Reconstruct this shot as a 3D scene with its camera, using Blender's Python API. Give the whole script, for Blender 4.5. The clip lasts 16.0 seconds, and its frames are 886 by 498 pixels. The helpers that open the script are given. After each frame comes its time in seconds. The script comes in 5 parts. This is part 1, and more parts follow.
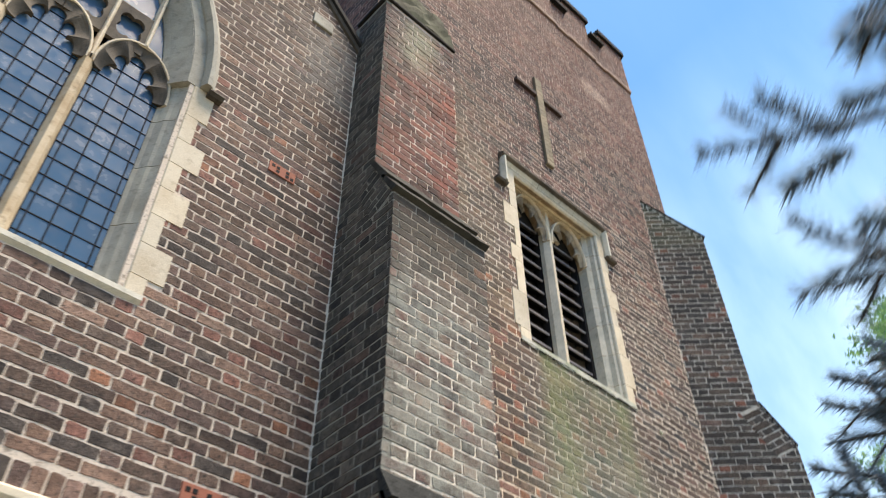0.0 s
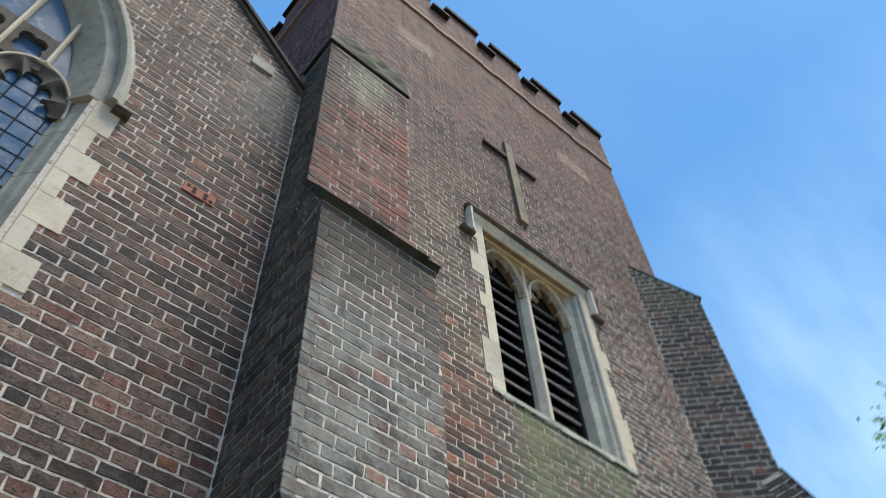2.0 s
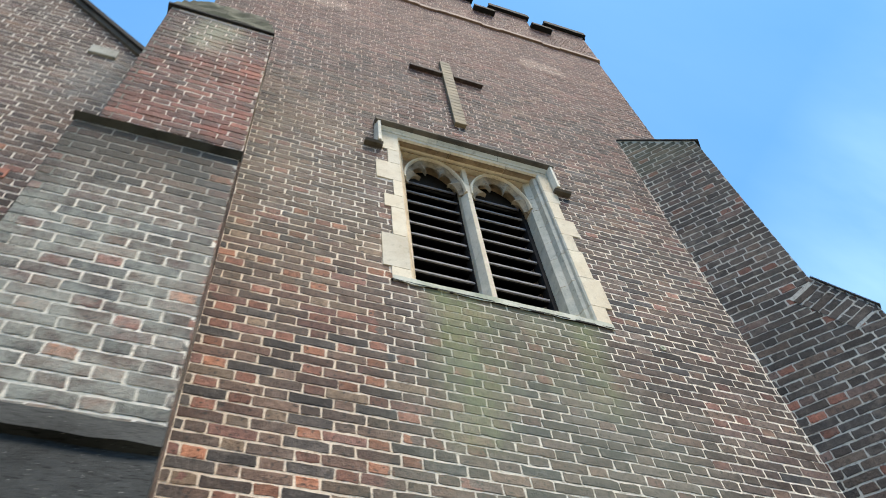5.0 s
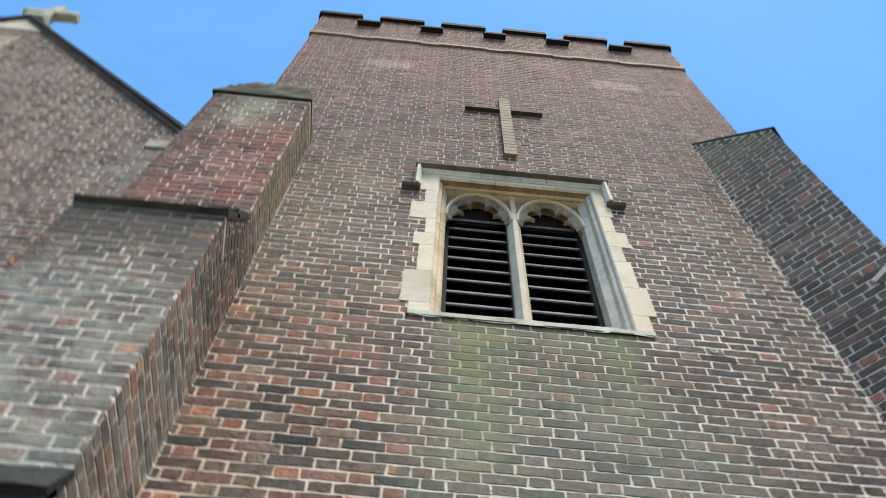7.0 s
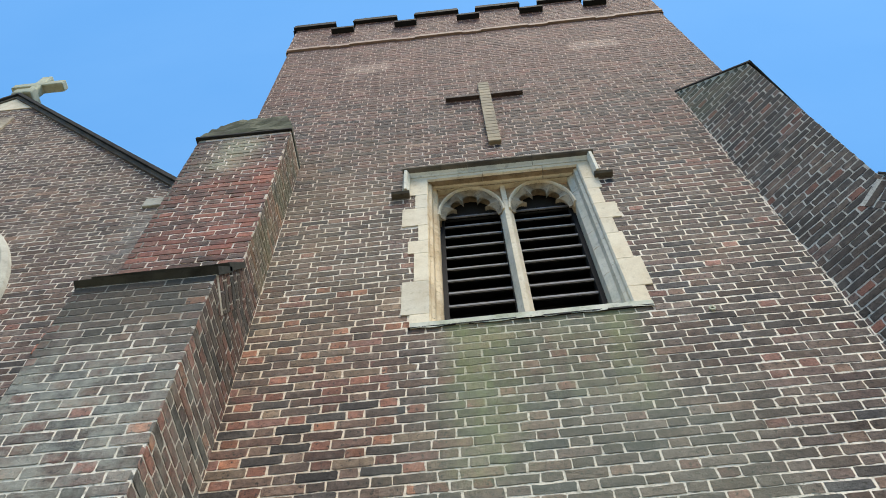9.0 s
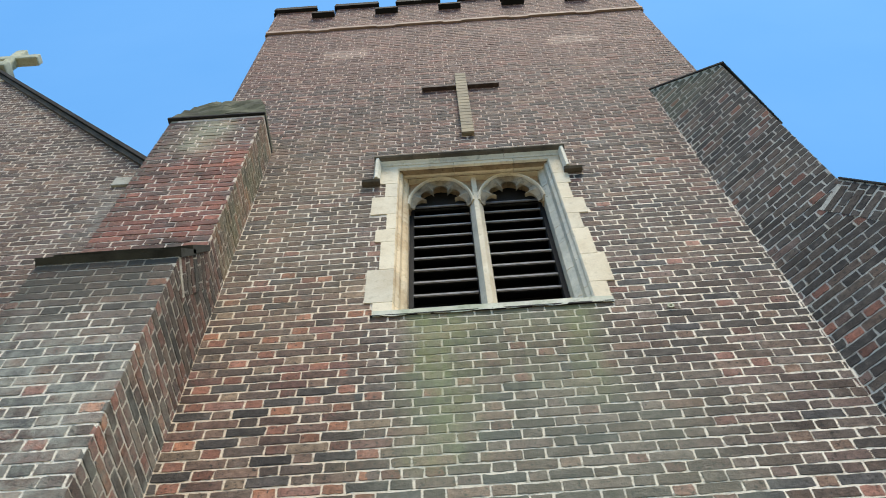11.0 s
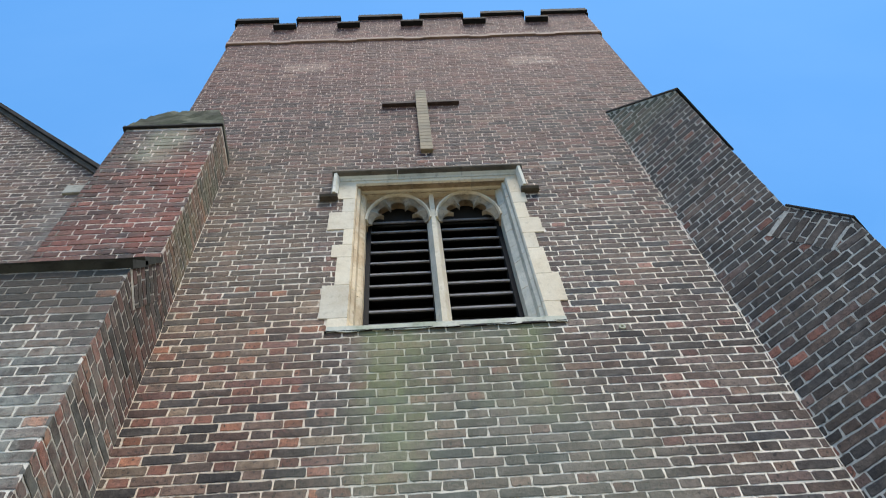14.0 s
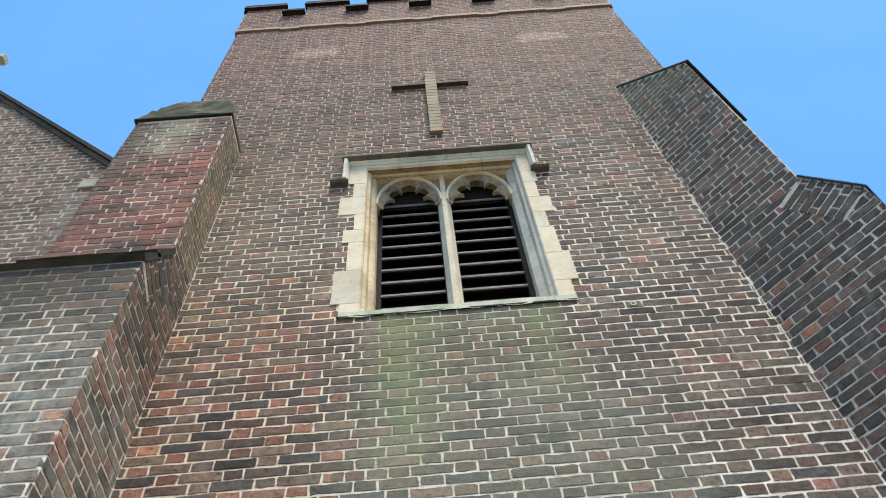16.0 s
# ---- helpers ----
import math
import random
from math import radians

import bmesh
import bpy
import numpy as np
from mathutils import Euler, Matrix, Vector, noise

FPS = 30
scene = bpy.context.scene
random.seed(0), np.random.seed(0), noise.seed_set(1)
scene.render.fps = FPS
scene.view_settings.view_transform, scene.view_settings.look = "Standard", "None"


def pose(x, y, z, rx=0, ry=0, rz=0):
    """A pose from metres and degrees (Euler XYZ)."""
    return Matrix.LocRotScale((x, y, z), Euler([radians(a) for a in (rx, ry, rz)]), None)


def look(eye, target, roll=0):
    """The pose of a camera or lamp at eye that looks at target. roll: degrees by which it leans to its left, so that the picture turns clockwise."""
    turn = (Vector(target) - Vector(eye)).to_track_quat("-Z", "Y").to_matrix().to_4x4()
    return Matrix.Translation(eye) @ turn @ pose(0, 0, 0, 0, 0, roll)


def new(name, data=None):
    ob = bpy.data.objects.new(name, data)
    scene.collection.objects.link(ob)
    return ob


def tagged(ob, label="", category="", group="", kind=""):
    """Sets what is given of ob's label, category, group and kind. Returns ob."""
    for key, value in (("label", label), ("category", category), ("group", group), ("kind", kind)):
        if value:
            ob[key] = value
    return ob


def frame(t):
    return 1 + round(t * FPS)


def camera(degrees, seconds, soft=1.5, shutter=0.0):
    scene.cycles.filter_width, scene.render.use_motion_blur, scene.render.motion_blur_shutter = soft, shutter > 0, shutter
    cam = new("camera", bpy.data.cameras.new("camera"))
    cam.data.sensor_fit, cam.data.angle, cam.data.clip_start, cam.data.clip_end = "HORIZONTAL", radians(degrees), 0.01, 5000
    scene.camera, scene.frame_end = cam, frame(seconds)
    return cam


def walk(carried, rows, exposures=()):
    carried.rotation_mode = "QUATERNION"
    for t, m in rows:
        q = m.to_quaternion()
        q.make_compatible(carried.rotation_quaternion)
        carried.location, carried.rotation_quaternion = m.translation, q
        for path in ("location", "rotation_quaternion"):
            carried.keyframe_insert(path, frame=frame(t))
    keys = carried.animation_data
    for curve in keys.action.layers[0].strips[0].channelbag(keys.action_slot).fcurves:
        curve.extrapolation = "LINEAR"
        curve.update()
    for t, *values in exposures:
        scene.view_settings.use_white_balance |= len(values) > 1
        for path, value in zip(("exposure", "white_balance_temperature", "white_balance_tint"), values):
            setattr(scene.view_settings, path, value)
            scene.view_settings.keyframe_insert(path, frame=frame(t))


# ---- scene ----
cam = camera(57.3, 16.0, 0.75, 0.9)
PATH = [
    (0, (0.313, 0.337, 1.611), (1.299, 1.369, 3.011), -0.9),
    (0.5, (0.544, 0.559, 1.631), (1.506, 1.511, 3.104), 1.0),
    (1, (0.734, 0.767, 1.616), (1.707, 1.65, 3.124), 4.4),
    (1.5, (0.968, 0.904, 1.653), (1.944, 1.697, 3.208), -1.4),
    (2, (1.285, 0.888, 1.672), (2.094, 1.728, 3.297), -4.3),
    (2.5, (1.593, 0.905, 1.614), (2.418, 1.779, 3.212), -6.9),
    (3, (1.929, 0.988, 1.656), (2.789, 1.887, 3.222), -10.4),
    (3.5, (2.292, 0.97, 1.627), (2.978, 1.953, 3.228), -7.5),
    (4, (2.621, 0.953, 1.609), (3.232, 1.95, 3.231), -4.3),
    (4.5, (2.977, 0.987, 1.61), (3.541, 1.954, 3.268), -6.5),
    (4.7, (3.115, 0.994, 1.585), (3.652, 1.962, 3.251), -8.4),
    (6.8, (4.299, 1.032, 1.531), (4.38, 1.961, 3.301), 4.0),
    (7, (4.348, 0.998, 1.525), (4.389, 1.931, 3.294), 3.2),
    (7.5, (4.445, 0.852, 1.528), (4.436, 1.788, 3.295), -1.4),
    (8, (4.534, 0.776, 1.539), (4.476, 1.74, 3.29), -2.9),
    (10.5, (4.764, 0.715, 1.505), (4.723, 1.728, 3.229), -2.7),
    (11, (4.772, 0.712, 1.503), (4.758, 1.736, 3.221), -3.2),
    (11.5, (4.776, 0.71, 1.508), (4.795, 1.728, 3.229), -3.4),
    (12, (4.779, 0.7, 1.513), (4.827, 1.685, 3.253), -4.0),
    (12.5, (4.776, 0.691, 1.512), (4.849, 1.636, 3.273), -5.0),
    (13, (4.782, 0.686, 1.513), (4.866, 1.617, 3.281), -5.9),
    (13.5, (4.779, 0.682, 1.498), (4.869, 1.64, 3.251), -6.9),
    (14, (4.78, 0.688, 1.497), (4.873, 1.685, 3.228), -7.2),
    (14.5, (4.788, 0.688, 1.502), (4.887, 1.707, 3.22), -7.1),
    (15, (4.787, 0.683, 1.499), (4.891, 1.708, 3.214), -7.2),
    (15.5, (4.792, 0.677, 1.493), (4.878, 1.707, 3.206), -6.4),
    (16, (4.864, 0.662, 1.491), (4.899, 1.702, 3.199), -6.1),
]
walk(cam, [(t, look(eye, target, roll)) for t, eye, target, roll in PATH], [(0.0, 0.82, 7200, 13), (0.5, 0.72, 7000, 13), (1.0, 0.66, 6750, 11), (1.5, 0.42, 6400, 9), (2.0, 0.36, 6300, 8), (3.0, 0.46, 6300, 7), (4.0, 0.72, 6450, 8), (4.7, 0.76, 6450, 8), (7.0, 0.68, 6420, 8), (8.0, 0.63, 6420, 7), (10.5, 0.67, 6450, 5), (11.2, 0.71, 6480, 5), (12.0, 0.72, 6450, 5), (12.6, 0.65, 6370, 7), (13.2, 0.57, 6120, 8), (13.5, 0.55, 6060, 8), (14.5, 0.57, 6100, 8), (15.4, 0.66, 6350, 5), (16.0, 0.74, 6480, 6)])

# ---- light ----
SUN_ROT, SUN_EL = radians(152), radians(71)
world = bpy.data.worlds.new("world")
scene.world = world
world.use_nodes = True
wn, wl = world.node_tree.nodes, world.node_tree.links
wn.clear()
sky = wn.new("ShaderNodeTexSky")
sky.sky_type, sky.sun_disc = "NISHITA", False
sky.sun_elevation, sky.sun_rotation = SUN_EL, SUN_ROT
sky.air_density, sky.dust_density, sky.ozone_density = 1.0, 0.6, 1.5
wco = wn.new("ShaderNodeTexCoord")
wmap = wn.new("ShaderNodeMapping")
wmap.inputs["Rotation"].default_value = (0.0, 0.5, 0.7)
wmap.inputs["Scale"].default_value = (1.2, 4.5, 1.8)
wno = wn.new("ShaderNodeTexNoise")
wno.inputs["Scale"].default_value, wno.inputs["Detail"].default_value, wno.inputs["Roughness"].default_value = 1.5, 7.0, 0.55
wramp = wn.new("ShaderNodeMapRange")
wramp.inputs["From Min"].default_value, wramp.inputs["From Max"].default_value = 0.22, 0.82
wramp.inputs["To Max"].default_value = 0.84
wmix = wn.new("ShaderNodeMix")
wmix.data_type = "RGBA"
wmix.inputs[7].default_value = (4.7, 6.4, 7.9, 1)
wbg, wout = wn.new("ShaderNodeBackground"), wn.new("ShaderNodeOutputWorld")
wbg.inputs["Strength"].default_value = 0.15
wl.new(wco.outputs["Generated"], wmap.inputs["Vector"])
wl.new(wmap.outputs["Vector"], wno.inputs["Vector"])
wl.new(wno.outputs["Fac"], wramp.inputs["Value"])
wsep = wn.new("ShaderNodeSeparateXYZ")
wl.new(wco.outputs["Generated"], wsep.inputs[0])
whaze = wn.new("ShaderNodeMapRange")
whaze.inputs["From Min"].default_value, whaze.inputs["From Max"].default_value = 0.06, 0.46
whaze.inputs["To Min"].default_value, whaze.inputs["To Max"].default_value = 0.07, 1.0
wlow = wn.new("ShaderNodeMath")
wlow.operation = "MULTIPLY_ADD"
wlow.inputs[1].default_value = -0.6
wl.new(wsep.outputs["Z"], wlow.inputs[0])
wl.new(wsep.outputs["X"], wlow.inputs[2])
wl.new(wlow.outputs[0], whaze.inputs["Value"])
wamt = wn.new("ShaderNodeMath")
wamt.operation = "MULTIPLY"
wl.new(wramp.outputs["Result"], wamt.inputs[0])
wl.new(whaze.outputs["Result"], wamt.inputs[1])
wl.new(wamt.outputs[0], wmix.inputs[0])
weven = wn.new("ShaderNodeMix")
weven.data_type = "RGBA"
weven.inputs[0].default_value = 0.55
weven.inputs[7].default_value = (0.50, 1.84, 4.30, 1)
wtint = wn.new("ShaderNodeMix")
wtint.data_type, wtint.blend_type = "RGBA", "MULTIPLY"
wtint.inputs[0].default_value = 1.0
wtint.inputs[7].default_value = (0.70, 1.00, 1.12, 1)
wl.new(sky.outputs["Color"], wtint.inputs[6])
wl.new(wtint.outputs[2], weven.inputs[6])
wl.new(weven.outputs[2], wmix.inputs[6])
wl.new(wmix.outputs[2], wbg.inputs["Color"])
wl.new(wbg.outputs["Background"], wout.inputs["Surface"])

sun = new("sun", bpy.data.lights.new("sun", "SUN"))
sun.data.energy, sun.data.angle, sun.data.color = 5.0, radians(28), (1.0, 0.89, 0.75)
to_sun = Vector((math.sin(SUN_ROT) * math.cos(SUN_EL), math.cos(SUN_ROT) * math.cos(SUN_EL), math.sin(SUN_EL)))
sun.matrix_world = look(to_sun * 60, (0, 0, 0))

# ---- materials ----


class Mat:
    """A small wrapper round a node material."""

    def __init__(self, name, rough=0.85, metal=0.0, spec=0.3):
        self.m = bpy.data.materials.new(name)
        self.m.use_nodes = True
        self.nt = self.m.node_tree
        self.b = self.nt.nodes["Principled BSDF"]
        self.b.inputs["Roughness"].default_value = rough
        self.b.inputs["Metallic"].default_value = metal
        self.b.inputs["Specular IOR Level"].default_value = spec
        self.pos = self.nt.nodes.new("ShaderNodeNewGeometry")

    def put(self, socket, v):
        if hasattr(v, "is_linked"):
            self.nt.links.new(v, socket)
        elif isinstance(v, tuple):
            socket.default_value = (*v, 1) if len(v) == 3 and socket.type == "RGBA" else v
        else:
            socket.default_value = v

    def noise(self, scale, detail=4.0, rough=0.6, stretch=None):
        n = self.nt.nodes.new("ShaderNodeTexNoise")
        n.inputs["Scale"].default_value, n.inputs["Detail"].default_value, n.inputs["Roughness"].default_value = scale, detail, rough
        v = self.pos.outputs["Position"]
        if stretch:
            mp = self.nt.nodes.new("ShaderNodeMapping")
            mp.inputs["Scale"].default_value = stretch
            self.nt.links.new(v, mp.inputs["Vector"])
            v = mp.outputs["Vector"]
        self.nt.links.new(v, n.inputs["Vector"])
        return n.outputs["Fac"]

    def span(self, v, a, b, c=0.0, d=1.0, smooth=False):
        n = self.nt.nodes.new("ShaderNodeMapRange")
        n.interpolation_type = "SMOOTHSTEP" if smooth else "LINEAR"
        for k, x in zip(("From Min", "From Max", "To Min", "To Max"), (a, b, c, d)):
            n.inputs[k].default_value = x
        self.nt.links.new(v, n.inputs["Value"])
        return n.outputs["Result"]

    def calc(self, op, a, b):
        n = self.nt.nodes.new("ShaderNodeMath")
        n.operation = op
        self.put(n.inputs[0], a)
        self.put(n.inputs[1], b)
        return n.outputs[0]

    def mix(self, f, a, b, how="MIX"):
        n = self.nt.nodes.new("ShaderNodeMix")
        n.data_type, n.blend_type = "RGBA", how
        self.put(n.inputs[0], f)
        self.put(n.inputs[6], a)
        self.put(n.inputs[7], b)
        return n.outputs[2]

    def ramp(self, v, stops):
        n = self.nt.nodes.new("ShaderNodeValToRGB")
        n.color_ramp.interpolation = "CONSTANT" if len(stops) > 4 else "LINEAR"
        e = n.color_ramp.elements
        while len(e) < len(stops):
            e.new(0.5)
        for i, (p, c) in enumerate(stops):
            e[i].position, e[i].color = p, (*c, 1)
        self.nt.links.new(v, n.inputs["Fac"])
        return n.outputs["Color"]

    def axes(self):
        if not hasattr(self, "sep"):
            n = self.nt.nodes.new("ShaderNodeSeparateXYZ")
            self.nt.links.new(self.pos.outputs["Position"], n.inputs[0])
            self.sep = n.outputs
        return self.sep

    def zone(self, x=None, z=None, soft=0.15, scale=3.0, ragged=0.5):
        """A ragged-edged patch between two x and two z, 0 outside and 1 inside."""
        sx, _, sz = self.axes()
        wob = self.calc("MULTIPLY", self.calc("SUBTRACT", self.noise(scale, 5.0, 0.65), 0.5), ragged)
        f = None
        for ax, lim in ((sx, x), (sz, z)):
            if lim:
                v = self.calc("ADD", ax, wob)
                g = self.calc("MULTIPLY", self.span(v, lim[0] - soft, lim[0] + soft, smooth=True), self.span(v, lim[1] - soft, lim[1] + soft, 1.0, 0.0, smooth=True))
                f = g if f is None else self.calc("MULTIPLY", f, g)
        return f

    def bump(self, h, strength=0.4, dist=0.01):
        n = self.nt.nodes.new("ShaderNodeBump")
        n.inputs["Strength"].default_value, n.inputs["Distance"].default_value = strength, dist
        self.nt.links.new(h, n.inputs["Height"])
        self.nt.links.new(n.outputs["Normal"], self.b.inputs["Normal"])

    def done(self, color):
        self.put(self.b.inputs["Base Color"], color)
        return self.m


SLATE, UMBER, BROWN = (0.070, 0.060, 0.057), (0.112, 0.080, 0.067), (0.172, 0.112, 0.087)
RED, ORANGE, GREY, OCHRE = (0.228, 0.115, 0.094), (0.30, 0.145, 0.092), (0.146, 0.113, 0.100), (0.21, 0.148, 0.105)
PURPLE = (0.135, 0.092, 0.083)
ASH = (0.119, 0.090, 0.078)
MIX_DARK = [(0.0, SLATE), (0.12, (0.072, 0.069, 0.073)), (0.26, UMBER), (0.44, ASH), (0.64, GREY), (0.80, PURPLE), (0.93, BROWN)]
# darker mix for the buttress's left face, its shade put into the bricks
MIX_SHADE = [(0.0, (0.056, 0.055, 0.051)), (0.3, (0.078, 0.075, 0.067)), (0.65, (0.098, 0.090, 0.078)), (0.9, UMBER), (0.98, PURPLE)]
HEAD_DARK = [(0.0, UMBER), (0.22, ASH), (0.46, GREY), (0.62, BROWN), (0.78, PURPLE), (0.90, RED), (0.98, (0.255, 0.132, 0.104))]
MIX_WARM = [(0.0, SLATE), (0.20, UMBER), (0.36, (0.148, 0.086, 0.068)), (0.56, OCHRE), (0.66, BROWN), (0.80, RED)]
HEAD_WARM = [(0.0, UMBER), (0.16, BROWN), (0.34, (0.26, 0.115, 0.082)), (0.58, (0.34, 0.150, 0.092)), (0.84, OCHRE)]
MIX_NAVE = [(0.0, UMBER), (0.16, (0.165, 0.112, 0.098)), (0.40, (0.190, 0.124, 0.098)), (0.66, (0.205, 0.138, 0.112)), (0.82, SLATE), (0.94, RED)]
HEAD_NAVE = [(0.0, UMBER), (0.18, PURPLE), (0.38, BROWN), (0.62, RED), (0.84, ORANGE), (0.92, SLATE)]
MIX_ASH = [(0.0, UMBER), (0.28, ASH), (0.52, BROWN), (0.78, PURPLE), (0.93, GREY)]
MIX_RED = [(0.0, (0.072, 0.056, 0.052)), (0.20, (0.130, 0.070, 0.058)), (0.46, (0.185, 0.078, 0.060)), (0.72, (0.115, 0.068, 0.058)), (0.92, (0.25, 0.10, 0.072))]
HEAD_LOW = [(0.0, UMBER), (0.24, SLATE), (0.40, GREY), (0.56, BROWN), (0.74, RED), (0.93, ORANGE)]
# darker mixes for the diagonal buttress, shade put into the brick colour
MIX_DIM = [(0.0, (0.050, 0.048, 0.049)), (0.35, SLATE), (0.64, (0.088, 0.071, 0.062)), (0.88, UMBER), (0.97, PURPLE)]
HEAD_DIM = [(0.0, (0.050, 0.048, 0.049)), (0.35, SLATE), (0.62, UMBER), (0.76, PURPLE), (0.87, (0.20, 0.090, 0.068)), (0.975, (0.33, 0.125, 0.085))]
MIX_PINK = [(0.0, (0.056, 0.043, 0.042)), (0.22, (0.083, 0.052, 0.048)), (0.46, (0.104, 0.058, 0.051)), (0.72, (0.137, 0.071, 0.061)), (0.93, BROWN)]
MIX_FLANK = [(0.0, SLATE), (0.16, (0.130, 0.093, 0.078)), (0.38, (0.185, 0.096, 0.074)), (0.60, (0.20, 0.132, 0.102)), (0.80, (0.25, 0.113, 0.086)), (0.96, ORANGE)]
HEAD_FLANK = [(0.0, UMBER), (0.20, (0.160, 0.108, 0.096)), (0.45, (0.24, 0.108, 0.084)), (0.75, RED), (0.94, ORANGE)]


def weathering(a, col, where, joint=False):
    """The stains and darker bands that lie on brick and joint alike."""
    if where == "tower":
        g = a.calc("MULTIPLY", a.zone((4.47, 5.64), (4.75, 5.62), 0.16, 2.2, 0.5), a.span(a.noise(4.0, 6.0, 0.65, (2.6, 2.6, 0.45)), 0.40, 0.62, 0.30, 0.95))
        col = a.mix(a.calc("MULTIPLY", g, 0.42), col, (0.185, 0.200, 0.118))
        g = a.calc("MULTIPLY", a.zone((4.50, 5.62), (5.28, 5.62), 0.10, 4.0, 0.3), a.span(a.noise(11.0, 5.0, 0.7), 0.35, 0.65, 0.45, 1.0))
        col = a.mix(a.calc("MULTIPLY", g, 0.28), col, (0.190, 0.210, 0.115))
        for x0, x1, z0, much in ((4.50, 4.86, 4.3, 0.42), (5.42, 5.60, 4.7, 0.34)):
            g = a.calc("MULTIPLY", a.zone((x0, x1), (z0, 5.62), 0.10, 3.0, 0.25), a.span(a.noise(7.0, 6.0, 0.7, (1.5, 1.5, 0.6)), 0.35, 0.62, 0.1, 1.0))
            col = a.mix(a.calc("MULTIPLY", g, much), col, (0.190, 0.230, 0.075))
        w = a.zone((4.3, 6.1), (2.6, 4.9), 0.35, 1.3, 0.9)
        col = a.mix(a.calc("MULTIPLY", w, 0.25), col, (0.285, 0.314, 0.237))
        for x0, x1 in ((3.42, 3.98), (6.14, 6.68)):
            p = a.zone((x0, x1), (10.86, 11.16), 0.06, 6.0, 0.25)
            col = a.mix(a.calc("MULTIPLY", p, 0.85 if joint else 0.20), col, (0.70, 0.56, 0.46))
        o = a.calc("MULTIPLY", a.zone((3.0, 4.3), (5.6, 8.6), 0.35, 1.4, 0.8), a.span(a.noise(3.0, 5.0), 0.35, 0.65, 0.04, 0.26))
        col = a.mix(o, col, (0.27, 0.20, 0.12))
        top = a.zone((0.0, 9.0), (9.9, 14.0), 0.7, 1.2, 1.2)
        col = a.mix(a.calc("MULTIPLY", top, 0.20), col, (0.22, 0.085, 0.068))
    elif where in ("low", "flank"):
        p = a.zone((2.2, 3.3), (3.3, 4.9), 0.3, 2.0, 0.7)
        p = a.calc("MULTIPLY", p, a.span(a.noise(6.5, 6.0, 0.7), 0.40, 0.60, 0.08, 0.58))
        col = a.mix(p, col, (0.36, 0.37, 0.315))
        q = a.zone((3.22, 3.6), (6.1, 8.4), 0.03, 3.0, 0.05)
        col = a.mix(a.calc("MULTIPLY", q, a.span(a.noise(3.0, 5.0), 0.35, 0.65, 0.1, 0.55)), col, (0.25, 0.235, 0.13))
        # darker band at the top of the lower stage
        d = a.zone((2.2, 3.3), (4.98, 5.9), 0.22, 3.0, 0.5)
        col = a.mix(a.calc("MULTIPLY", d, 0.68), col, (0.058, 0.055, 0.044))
    elif where == "up":
        r = a.zone((2.55, 3.3), (6.05, 7.7), 0.25, 2.4, 0.7)
        r = a.calc("MULTIPLY", r, a.span(a.noise(3.2, 5.0, 0.65), 0.42, 0.66, 0.02, 0.50))
        col = a.mix(r, col, (0.30, 0.090, 0.068))
        # darker courses towards the top of the upper stage
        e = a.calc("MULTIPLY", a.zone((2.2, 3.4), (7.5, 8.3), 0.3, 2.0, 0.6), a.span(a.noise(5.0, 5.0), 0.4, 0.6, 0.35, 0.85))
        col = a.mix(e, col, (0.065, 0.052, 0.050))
        p = a.zone((2.66, 2.98), (7.50, 8.2), 0.16, 3.0, 0.5)
        col = a.mix(a.calc("MULTIPLY", p, 0.5), col, (0.361, 0.361, 0.247))
    elif where == "nave":
        p = a.zone((1.95, 2.6), (6.9, 7.8), 0.25, 3.0, 0.7)
        col = a.mix(a.calc("MULTIPLY", p, a.span(a.noise(5.0, 5.0, 0.65), 0.38, 0.62, 0.05, 0.55)), col, (0.26, 0.26, 0.245))
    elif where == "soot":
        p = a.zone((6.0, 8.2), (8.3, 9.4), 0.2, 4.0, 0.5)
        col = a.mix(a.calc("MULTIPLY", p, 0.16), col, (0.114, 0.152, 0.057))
    return col


